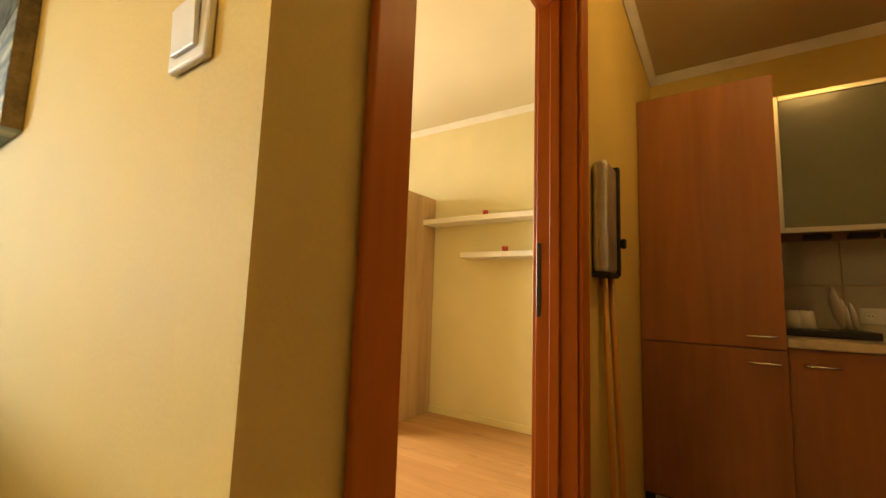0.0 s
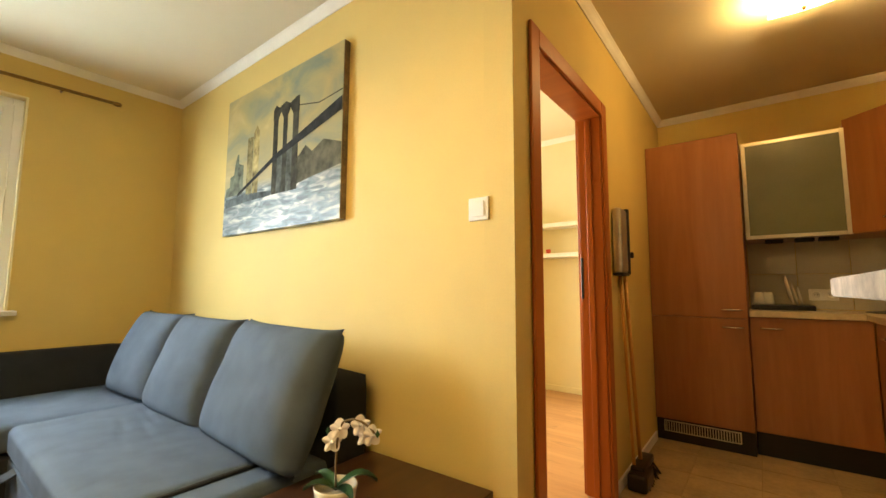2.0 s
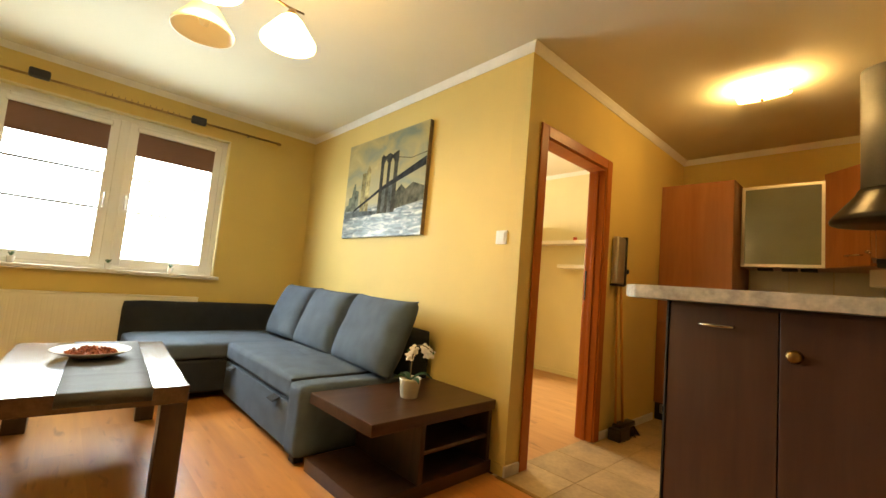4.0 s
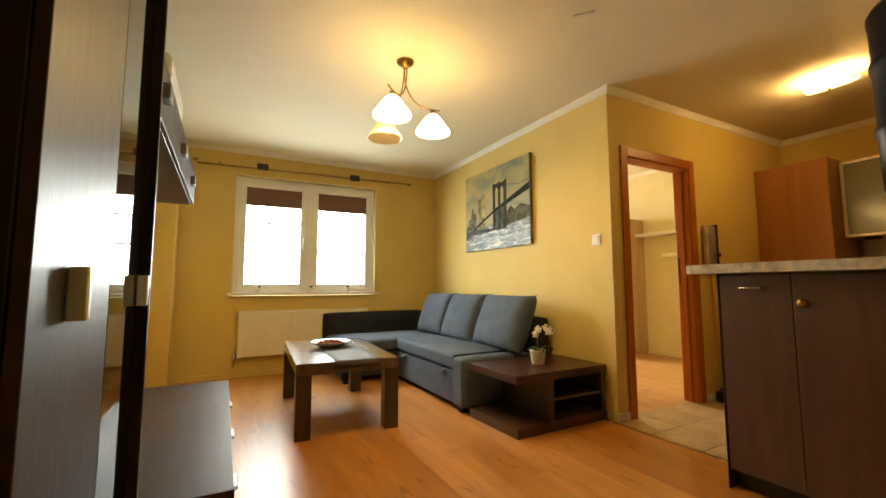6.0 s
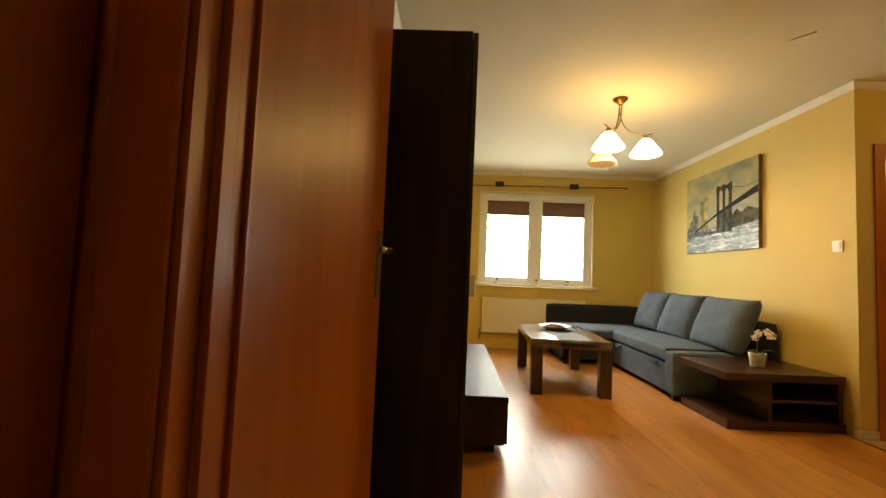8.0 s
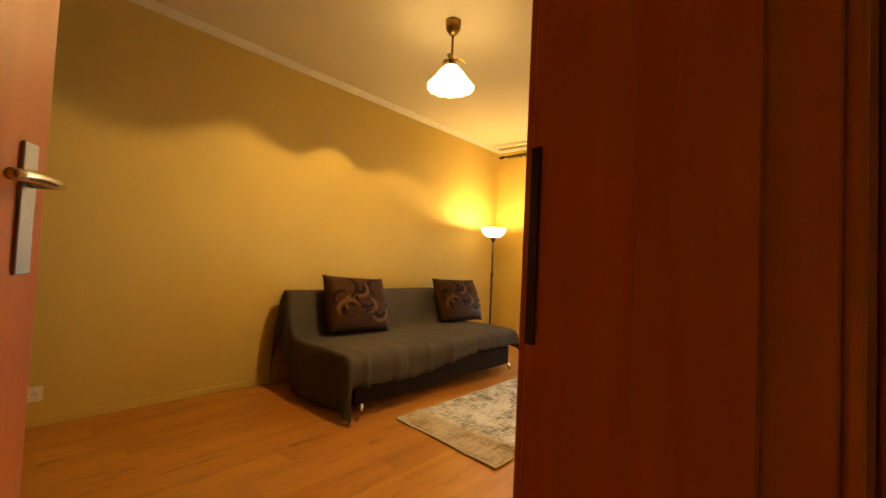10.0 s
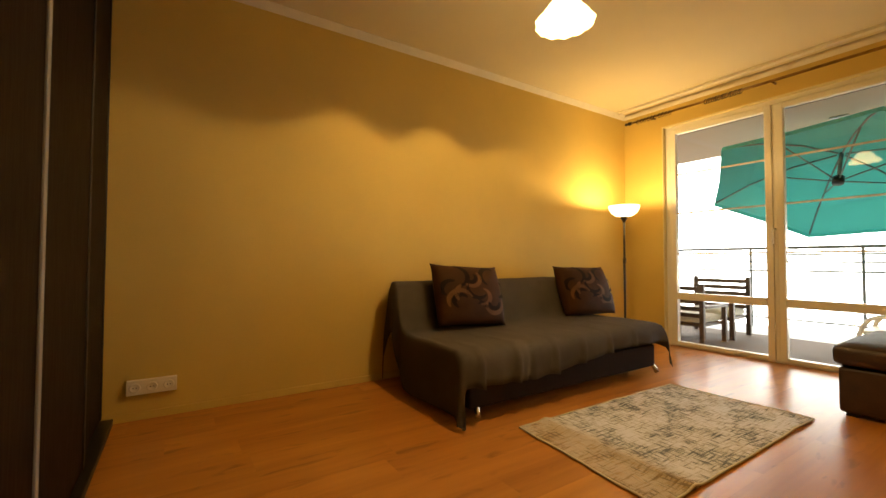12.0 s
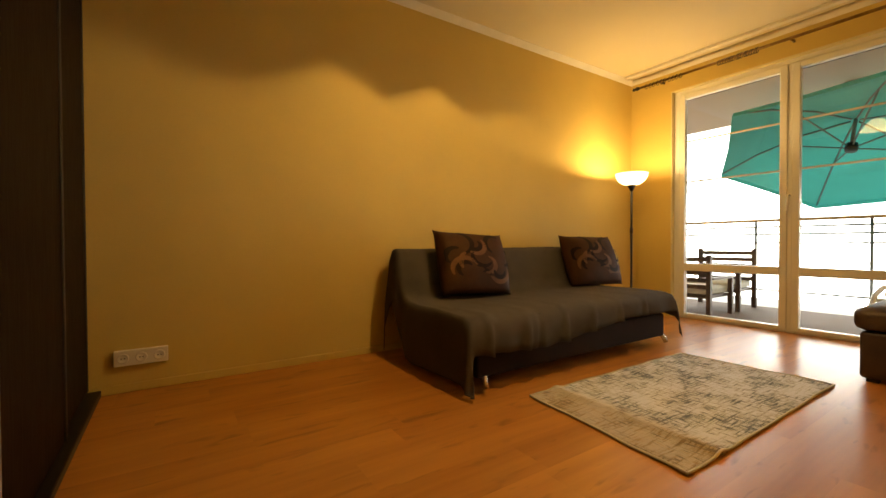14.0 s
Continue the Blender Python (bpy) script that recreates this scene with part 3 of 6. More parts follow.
win = thing("window_1", "white plastic double casement window with half drawn brown blinds", "window", kind="structure")
X = -3.05
for a in ((X - 0.035, X + 0.035, -2.499, -2.44, 0.89, 2.249), (X - 0.035, X + 0.035, -0.92, -0.861, 0.89, 2.249), (X - 0.034, X + 0.034, -2.44, -0.92, 0.89, 0.95), (X - 0.034, X + 0.034, -2.44, -0.92, 2.19, 2.249), (X - 0.034, X + 0.034, -1.72, -1.64, 0.95, 2.19)):
    part("window_frame", box(*a, 0.005, 2), M["pvc"], win)
for y0, y1, hs in ((-2.447, -1.713, 1), (-1.647, -0.913, -1)):
    casement(win, y0, y1, 0.942, 2.197, X + 0.012, hs)
    blind = part("roller_blind", box(X + 0.044, X + 0.047, y0 + 0.065, y1 - 0.065, 1.91, 2.13), M["blind"], win, "brown fabric roller blind, partly lowered")
    part("blind_cassette", box(X + 0.042, X + 0.082, y0 + 0.05, y1 - 0.05, 2.12, 2.165, 0.012, 3), M["pvc"], win)
    for z in (1.72, 1.42):
        part("glazing_bar", box(X - 0.012, X + 0.001, y0 + 0.065, y1 - 0.065, z - 0.01, z + 0.01), M["steel_dark"] if hs > 0 else M["pvc"], win)
    yh = y1 - 0.035 if hs > 0 else y0 + 0.035
    part("window_handle", tube([(X + 0.042, yh, 1.55), (X + 0.075, yh, 1.55), (X + 0.078, yh, 1.42)], 0.009, 8), M["pvc"], win, "white window handle", True)
part("window_sill", box(-3.02, -2.885, -2.535, -0.825, 0.885, 0.915, 0.006, 2), M["sill"], win, "pale stone inner sill")
for a in ((-3.014, -2.951, -2.4995, -2.488, 0.911, 2.249), (-3.014, -2.951, -0.872, -0.8605, 0.911, 2.249), (-3.014, -2.951, -2.488, -0.872, 2.238, 2.2495)):
    part("reveal", box(*a), M["wall_pale"], win)

for y in (-2.22, -1.66, -1.22):
    p = thing("sill_plant", "tiny succulent in a white cup on the window sill", "plant", pose(-2.925, y, 0.9105), "plants on the sill")
    part("cup", lathe([(0.018, 0), (0.024, 0.05), (0.026, 0.055), (0.02, 0.05), (0.0, 0.046)], 16), M["cup"], p, smooth=True)
    tuft = bmesh.new()
    for k in range(11):
        a, r = k * 2.4, 0.012 + 0.012 * random.random()
        merge(tuft, tube(bow((0, 0, 0.045), (0.3 * r * math.cos(a), 0.3 * r * math.sin(a), 0.07), (r * math.cos(a), r * math.sin(a), 0.072 + 0.015 * random.random()), 3), 0.0035, 5))
    part("leaves", tuft, M["leaf"], p, "small green leaves", True)

rail = thing("curtain_rail", "thin bronze curtain rail with clips over the window", "curtain rail")
part("rod", tube([(-2.86, -2.88, 2.302), (-2.86, -0.45, 2.34)], 0.008, 10), M["brass"], rail, smooth=True)
part("rod", tube([(-2.90, -2.88, 2.308), (-2.90, -0.45, 2.346)], 0.006, 8), M["brass"], rail, smooth=True)
for y in (-2.89, -0.44):
    part("finial", lathe([(0.0, -0.03), (0.013, -0.02), (0.016, 0.0), (0.012, 0.02), (0.0, 0.03)], 14), M["brass"], rail, "", True, pose(-2.86, y, 2.335, 90))
for y in (-2.66, -0.72):
    part("bracket", tube([(-2.945, y, 2.34), (-2.86, y, 2.335)], 0.007, 8), M["brass"], rail, smooth=True)
for y in (-2.235, -1.175):
    part("clip_bundle", box(-2.885, -2.835, y - 0.06, y + 0.06, 2.300, 2.37, 0.012, 2), M["black_matt"], rail, "dark bundle of curtain clips")
for k in range(13):
    y = -1.85 + k * 0.043
    part("ring", tube([(-2.86 + 0.014 * math.cos(a), y, 2.334 + 0.014 * math.sin(a)) for a in (i * math.pi / 5 for i in range(11))], 0.0025, 5), M["brass"], rail, smooth=True)

rad = thing("radiator", "cream steel panel radiator under the window", "radiator", pose(-2.949, -1.70, 0.225))
part("panel", box(0.055, 0.09, -0.72, 0.72, 0, 0.48, 0.008, 3), M["radiator"], rad)
part("panel", box(0.02, 0.045, -0.71, 0.71, 0.01, 0.47, 0.006, 2), M["radiator"], rad)
for k in range(42):
    y = -0.69 + k * 0.0337
    part("rib", box(0.0895, 0.0925, y - 0.006, y + 0.006, 0.03, 0.45, 0.0012), M["radiator"], rad)
part("grille", box(0.018, 0.092, -0.722, 0.722, 0.4805, 0.492, 0.003), M["radiator"], rad)
for y in (-0.5, 0.5):
    part("wall_bracket", box(0.0, 0.022, y - 0.02, y + 0.02, 0.08, 0.4), M["radiator"], rad)
part("valve", tube([(0.06, -0.75, 0.04), (0.06, -0.75, -0.06), (0.0, -0.75, -0.1)], 0.011, 8), M["chrome"], rad, "steel valve", True)


# corner sofa
def sofa():
    s = thing("corner_sofa", "blue grey fabric corner sofa with chaise and three loose back cushions", "sofa", pose(0, 0, 0))
    part("base", box(-2.06, -0.80, -0.885, -0.10, 0.06, 0.30, 0.012, 2), M["sofa"], s)
    part("drawer_front", box(-2.05, -0.82, -0.905, -0.887, 0.05, 0.295, 0.007, 2), M["sofa"], s)
    seat = soft_box(-2.06, -0.812, -0.915, -0.22, 0.31, 0.435, 0.032, 0.016, 64)
    for v in seat.verts:
        if v.co.z > 0.40:
            for cx, cy, wide in ((-1.62, -0.50, 0.12), (-1.50, -0.555, 0.15), (-1.60, -0.61, 0.13), (-1.44, -0.665, 0.11), (-1.82, -0.46, 0.08), (-1.2, -0.34, 0.1)):
                v.co.z -= 0.007 * math.exp(-((v.co.y - cy + 0.16 * (v.co.x - cx)) / 0.013) ** 2 - ((v.co.x - cx) / wide) ** 2)
                v.co.z += 0.003 * math.exp(-((v.co.y - cy - 0.024 + 0.16 * (v.co.x - cx)) / 0.016) ** 2 - ((v.co.x - cx) / wide) ** 2)
    part("seat", seat, M["sofa"], s, "", True)
    part("chaise_base", box(-2.80, -2.075, -1.50, -0.10, 0.06, 0.30, 0.015, 2), M["sofa_dark"], s)
    part("chaise_seat", soft_box(-2.80, -2.075, -1.515, -0.22, 0.305, 0.425, 0.035, 0.012, 16), M["sofa"], s, "", True)
    part("back_panel", soft_box(-2.93, -0.665, -0.215, -0.03, 0.05, 0.715, 0.03, 0.0, 8, 0.001), M["sofa_dark"], s, "charcoal low backrest", True)
    part("side_panel", soft_box(-2.93, -2.805, -1.53, -0.218, 0.05, 0.675, 0.03, 0.0, 8, 0.001), M["sofa_dark"], s, "charcoal side rest along the window wall", True)
    part("arm", soft_box(-0.828, -0.665, -0.925, -0.218, 0.04, 0.422, 0.03, 0.004, 12, 0.002), M["sofa"], s, "low rounded end arm", True)
    part("piping", tube([(-0.818, -0.915, 0.425), (-0.818, -0.24, 0.432)], 0.007, 6), M["sofa_dark"], s)
    for k, (x, w, rz) in enumerate(((-2.27, 0.60, 4), (-1.655, 0.645, 1), (-0.975, 0.765, -3))):
        part("back_cushion", puff(w, 0.515, 0.22, 26, 1.0, k, 3.6), M["sofa"], s, "", True, pose(x, -0.40, 0.428, -21, 0, rz))
    for x in (-1.86, -1.02):
        loop = part("pull_strap", box(-0.045, 0.045, -0.05, 0.0, -0.003, 0.003, 0.002), M["sofa_dark"], s, "short fabric pull loop", False, pose(x, -0.903, 0.29, 25))
    for x, y in ((-0.75, -0.87), (-0.75, -0.12), (-2.85, -1.45), (-2.85, -0.12), (-2.12, -1.44)):
        part("foot", box(x - 0.03, x + 0.03, y - 0.03, y + 0.03, 0.0, 0.055, 0.004), M["black_matt"], s)
    return s


sofa()


def coffee_table():
    t = thing("coffee_table", "dark polished wooden coffee table with four thick square legs", "coffee table", pose(-1.285, -1.759, 0, 0, 0, -3.5))
    w, d, h = 1.22, 0.69, 0.485
    part("tabletop", box(-w / 2, w / 2, -d / 2, d / 2, h - 0.075, h, 0.004, 2), M["table_top"], t, "polished dark wooden top")
    for sx in (-1, 1):
        for sy in (-1, 1):
            x, y = sx * (w / 2 - 0.05), sy * (d / 2 - 0.05)
            part("leg", box(x - 0.0495, x + 0.0495, y - 0.0495, y + 0.0495, 0, h - 0.0755, 0.004, 2), M["walnut_t"], t)
    r = thing("table_runner", "thin dark grey cloth runner along the coffee table", "table runner", pose(-1.285, -1.759, h + 0.0008, 0, 0, -3.5))
    cloth = bmesh.new()
    n = 60
    rows = []
    for i in range(n + 1):
        x = -0.615 + 1.23 * i / n
        lift = 0.0025 * max(0.0, noise.noise((x * 9, 2.0, 0.0))) + 0.004 * math.exp(-((x - 0.30) / 0.012) ** 2) + 0.003 * math.exp(-((x + 0.02) / 0.01) ** 2)
        rows.append([cloth.verts.new((x, -0.10 + 0.31 * k / 6 + 0.004 * noise.noise((x * 5, k // 6, 1.0)), lift)) for k in range(7)])
    for p, q in zip(rows, rows[1:]):
        for k in range(6):
            cloth.faces.new((p[k], q[k], q[k + 1], p[k + 1]))
    end = rows[-1]
    drop = [cloth.verts.new((v.co.x + 0.003, v.co.y, v.co.z - 0.05)) for v in end]
    for k in range(6):
        cloth.faces.new((end[k], drop[k], drop[k + 1], end[k + 1]))
    bmesh.ops.recalc_face_normals(cloth, faces=cloth.faces)
    bmesh.ops.solidify(cloth, geom=cloth.faces[:], thickness=-0.002)
    part("cloth", cloth, M["runner"], r, "", True)


coffee_table()

dish = thing("potpourri_dish", "shallow glazed dish filled with dried red potpourri", "dish", pose(-1.40, -1.765, 0.4905) @ Matrix.Scale(1.08, 4))
part("plate", lathe([(0.0, 0.0), (0.07, 0.0), (0.08, 0.006), (0.13, 0.022), (0.155, 0.034), (0.157, 0.038), (0.13, 0.028), (0.07, 0.012), (0.0, 0.01)], 40), M["dish"], dish, "", True)
chips = bmesh.new()
rng = random.Random(4)
for k in range(170):
    a, r = rng.random() * 6.283, 0.098 * math.sqrt(rng.random())
    m = pose(r * math.cos(a), r * math.sin(a), 0.018 + 0.026 * (1 - (r / 0.1) ** 2) * rng.random(), rng.random() * 180, rng.random() * 180, rng.random() * 180)
    b = box(-0.011, 0.011, -0.006, 0.006, -0.0015, 0.0015)
    b.transform(m)
    merge(chips, b)
ob = part("dried_petals", chips, M["chips"], dish, "dried red and orange petals")


def side_table():
    t = thing("side_table", "dark wooden side table with open shelf box and thick slabs", "side table", pose(-0.355, -0.45, 0, 0, 0, 1.5))
    part("top", box(-0.285, 0.285, -0.43, 0.43, 0.345, 0.40, 0.003, 2), M["walnut"], t)
    part("base", box(-0.28, 0.28, -0.425, 0.43, 0.0, 0.065, 0.003, 2), M["walnut"], t)
    part("side", box(-0.255, 0.275, -0.125, -0.095, 0.0655, 0.3445, 0.002), M["walnut_t"], t)
    part("side", box(-0.255, 0.275, 0.385, 0.415, 0.0655, 0.3445, 0.002), M["walnut_t"], t)
    part("back", box(-0.275, -0.256, -0.125, 0.415, 0.0655, 0.3445, 0.002), M["walnut_t"], t)
    part("shelf", box(-0.255, 0.268, -0.0945, 0.3845, 0.195, 0.213, 0.002), M["walnut"], t)
    return t


side_table()

orchid = thing("orchid", "white orchid with green leaves in a cream ceramic pot", "potted plant", pose(-0.335, -0.455, 0.4005) @ Matrix.Scale(0.9, 4))
part("pot", lathe([(0.0, 0.0), (0.048, 0.0), (0.052, 0.004), (0.066, 0.105), (0.069, 0.118), (0.063, 0.118), (0.06, 0.1), (0.0, 0.098)], 32), M["pot"], orchid, "", True)


def leaf_blade(length, width, a, lift):
    bm = bmesh.new()
    rows = []
    for i in range(9):
        t = i / 8
        w = width * math.sin(math.pi * min(0.98, 0.12 + 0.86 * t)) ** 0.8 / 2
        r, z = length * t, lift * math.sin(t * 2.4) * 0.6 - 0.02 * t
        c, s = math.cos(a), math.sin(a)
        rows.append([bm.verts.new((r * c - k * w * s, r * s + k * w * c, 0.1 + z + abs(k) * 0.012)) for k in (-1, -0.5, 0, 0.5, 1)])
    for p, q in zip(rows, rows[1:]):
        for k in range(4):
            bm.faces.new((p[k], p[k + 1], q[k + 1], q[k]))
    bmesh.ops.solidify(bm, geom=bm.faces[:], thickness=0.002)
    return bm


for a, l_, w, lift in ((-0.2, 0.11, 0.042, 0.05), (0.8, 0.13, 0.045, 0.09), (3.0, 0.13, 0.04, 0.06), (3.9, 0.10, 0.04, 0.05)):
    part("leaf", leaf_blade(l_, w, a, lift), M["leaf"], orchid, "", True)
stem_pts = bow((0.0, 0.0, 0.1), (-0.012, 0.0, 0.28), (0.02, 0.008, 0.31), 8) + bow((0.03, 0.012, 0.315), (0.08, 0.03, 0.335), (0.125, 0.045, 0.285), 6)
part("stem", tube(stem_pts, 0.0035, 6), M["stem"], orchid, "thin brown flower stem", True)


def blossom(m):
    bm = bmesh.new()
    for k in range(5):
        a = k * 2 * math.pi / 5 + 0.3
        wide = 0.022 if k in (1, 4) else 0.015
        ring = [bm.verts.new((0, 0, 0.003))]
        for j in range(9):
            t = j / 8
            ang = (t - 0.5) * 2
            rr = 0.033 * (1 - 0.75 * abs(ang) ** 2.2)
            off = wide * ang
            ring.append(bm.verts.new((rr * math.cos(a) - off * math.sin(a), rr * math.sin(a) + off * math.cos(a), 0.006 * math.cos(ang * 3) - 0.004)))
        for j in range(1, 9):
            bm.faces.new((ring[0], ring[j], ring[j + 1]))
    b2 = lathe([(0.0, 0.0), (0.006, 0.004), (0.004, 0.014), (0.0, 0.018)], 8)
    merge(bm, b2)
    bm.transform(m)
    return bm


for x, y, z, rx, rz in ((-0.015, -0.008, 0.245, 80, 45), (0.012, 0.0, 0.288, 75, 55), (0.078, 0.028, 0.305, 74, 60), (0.092, 0.034, 0.275, 82, 30), (0.118, 0.042, 0.28, 80, 70)):
    part("blossom", blossom(pose(x, y, z, rx, 0, rz)), M["petal"], orchid, "white orchid blossom", True)
part("bud", lathe([(0.0, -0.012), (0.008, 0.0), (0.0, 0.014)], 10), M["leaf"], orchid, "", True, pose(0.135, 0.047, 0.285))
part("bud", lathe([(0.0, -0.012), (0.007, 0.0), (0.0, 0.014)], 10), M["leaf"], orchid, "", True, pose(-0.035, -0.01, 0.275))


# painting of a bridge on a stretched canvas
def painting():
    x0, x1, z0, z1 = -2.06, -0.888, 1.383, 2.268
    w, h = x1 - x0, z1 - z0
    t = thing("canvas_painting", "stretched canvas painting of a grey suspension bridge over rough water", "painting", pose(x0, -0.036, z0))
    m = bpy.data.materials.new("painted_sky_and_water")
    m.use_nodes = True
    n, l = m.node_tree.nodes, m.node_tree.links
    b = n["Principled BSDF"]
    b.inputs["Roughness"].default_value = 0.45
    tc, sep = n.new("ShaderNodeTexCoord"), n.new("ShaderNodeSeparateXYZ")
    l.new(tc.outputs["Object"], sep.inputs[0])
    mp = n.new("ShaderNodeMapping")
    mp.inputs["Scale"].default_value = (6.0, 1, 26.0)
    l.new(tc.outputs["Object"], mp.inputs[0])
    a = n.new("ShaderNodeTexNoise")
    a.inputs["Scale"].default_value, a.inputs["Detail"].default_value, a.inputs["Distortion"].default_value = 1.2, 7, 0.9
    l.new(mp.outputs[0], a.inputs["Vector"])
    mp2 = n.new("ShaderNodeMapping")
    mp2.inputs["Scale"].default_value, mp2.inputs["Rotation"].default_value = (3.2, 1, 5.0), (0, radians(-28), 0)
    l.new(tc.outputs["Object"], mp2.inputs[0])
    a2 = n.new("ShaderNodeTexNoise")
    a2.inputs["Scale"].default_value, a2.inputs["Detail"].default_value, a2.inputs["Distortion"].default_value = 1.0, 5, 0.8
    l.new(mp2.outputs[0], a2.inputs["Vector"])
    water, skyr = n.new("ShaderNodeValToRGB"), n.new("ShaderNodeValToRGB")
    for ramp, cols in ((water, ((0.36, (0.03, 0.045, 0.05)), (0.47, (0.10, 0.14, 0.15)), (0.55, (0.22, 0.24, 0.22)), (0.67, (0.5, 0.48, 0.4)))), (skyr, ((0.3, (0.16, 0.2, 0.15)), (0.46, (0.3, 0.27, 0.13)), (0.6, (0.4, 0.31, 0.12)), (0.76, (0.52, 0.42, 0.2))))):
        el = ramp.color_ramp.elements
        el[0].position, el[0].color = cols[0][0], (*cols[0][1], 1)
        el[1].position, el[1].color = cols[-1][0], (*cols[-1][1], 1)
        for p, c in cols[1:-1]:
            e = el.new(p)
            e.color = (*c, 1)
    l.new(a.outputs["Fac"], water.inputs[0]), l.new(a2.outputs["Fac"], skyr.inputs[0])
    mix, step = n.new("ShaderNodeMix"), n.new("ShaderNodeMapRange")
    mix.data_type = "RGBA"
    step.inputs["From Min"].default_value, step.inputs["From Max"].default_value = 0.24, 0.30
    l.new(sep.outputs["Z"], step.inputs["Value"]), l.new(step.outputs[0], mix.inputs["Factor"])
    l.new(water.outputs[0], mix.inputs[6]), l.new(skyr.outputs[0], mix.inputs[7])
    l.new(mix.outputs[2], b.inputs["Base Color"])
    bp = n.new("ShaderNodeBump")
    bp.inputs["Strength"].default_value, bp.inputs["Distance"].default_value = 0.35, 0.003
    l.new(a.outputs["Fac"], bp.inputs["Height"]), l.new(bp.outputs[0], b.inputs["Normal"])
    part("canvas", box(0, w, 0.0, 0.035, 0, h, 0.003, 2), m, t)
    part("canvas_edge", box(w - 0.001, w + 0.0012, 0.0015, 0.0345, 0.001, h - 0.001), mat("painted_canvas_edge", (0.16, 0.115, 0.055), 0.7, vary=0.75, scale=9), t, "dark painted canvas side")

    def flat(points, colour, name, y=-0.0008):
        bm = bmesh.new()
        bm.faces.new([bm.verts.new((u * w, y, v * h)) for u, v in points])
        bmesh.ops.recalc_face_normals(bm, faces=bm.faces)
        ext = bmesh.ops.extrude_face_region(bm, geom=bm.faces[:])
        bmesh.ops.translate(bm, vec=(0, 0.0007, 0), verts=[g for g in ext["geom"] if isinstance(g, bmesh.types.BMVert)])
        bmesh.ops.recalc_face_normals(bm, faces=bm.faces)
        return part(name, bm, mat(name + "_paint", colour, 0.8, vary=0.5, scale=14, fine=40, bump=0.3, spec=0.15), t)

    flat([(0.02, 0.28), (0.02, 0.34), (0.06, 0.35), (0.06, 0.42), (0.10, 0.43), (0.11, 0.5), (0.13, 0.57), (0.145, 0.57), (0.15, 0.5), (0.2, 0.48), (0.2, 0.28)], (0.16, 0.18, 0.13), "painted_far_tower")
    flat([(0.235, 0.26), (0.235, 0.66), (0.29, 0.66), (0.29, 0.26)], (0.28, 0.24, 0.11), "painted_tower_block")
    flat([(0.295, 0.26), (0.295, 0.68), (0.32, 0.73), (0.35, 0.68), (0.35, 0.26)], (0.42, 0.34, 0.15), "painted_tower_block")
    flat([(0.64, 0.24), (0.64, 0.4), (0.7, 0.42), (0.75, 0.47), (0.8, 0.42), (0.88, 0.47), (0.999, 0.42), (0.999, 0.3), (0.8, 0.27)], (0.1, 0.1, 0.07), "painted_far_bank")
    flat([(0.02, 0.2), (0.02, 0.26), (0.25, 0.27), (0.47, 0.25), (0.47, 0.22), (0.25, 0.215)], (0.09, 0.11, 0.11), "painted_quay")
    y = -0.0016
    flat([(0.48, 0.22), (0.48, 0.74), (0.52, 0.74), (0.52, 0.22)], (0.06, 0.058, 0.042), "painted_pylon", y)
    flat([(0.565, 0.22), (0.565, 0.74), (0.60, 0.74), (0.60, 0.22)], (0.055, 0.055, 0.042), "painted_pylon", y)
    flat([(0.645, 0.22), (0.645, 0.74), (0.69, 0.74), (0.69, 0.22)], (0.06, 0.058, 0.042), "painted_pylon", y)
    flat([(0.478, 0.70), (0.478, 0.775), (0.5, 0.80), (0.53, 0.775), (0.58, 0.80), (0.62, 0.775), (0.67, 0.80), (0.694, 0.80), (0.694, 0.70), (0.645, 0.70), (0.622, 0.745), (0.60, 0.70), (0.565, 0.70), (0.543, 0.745), (0.52, 0.70)], (0.05, 0.048, 0.036), "painted_pylon_head", y - 0.0008)
    flat([(0.5, 0.22), (0.5, 0.46), (0.67, 0.5), (0.67, 0.22)], (0.12, 0.135, 0.12), "painted_pier", -0.0012)
    flat([(0.15, 0.285), (0.5, 0.475), (0.999, 0.68), (0.999, 0.60), (0.5, 0.44), (0.15, 0.265)], (0.03, 0.032, 0.032), "painted_deck", -0.0032)
    flat([(0.69, 0.74), (0.84, 0.70), (0.999, 0.72), (0.999, 0.713), (0.84, 0.693), (0.69, 0.732)], (0.10, 0.09, 0.06), "painted_cable", y - 0.0001)
    return t


painting()


def wall_switch(m, label):
    s = thing("light_switch", label, "light switch", m)
    part("frame", box(-0.042, 0.042, -0.010, -0.0003, -0.042, 0.042, 0.004, 3), M["plastic"], s)
    part("rocker", box(-0.027, 0.027, -0.016, -0.0105, -0.027, 0.027, 0.002, 2), M["plastic"], s, "", False, pose(0, 0, 0, 3))
    return s


wall_switch(pose(-0.14, 0, 1.347), "white square light switch on the ochre wall")
wall_switch(pose(-2.44, -3.28, 1.46, 0, 0, 180), "white square light switch on the ochre wall behind the wall unit")


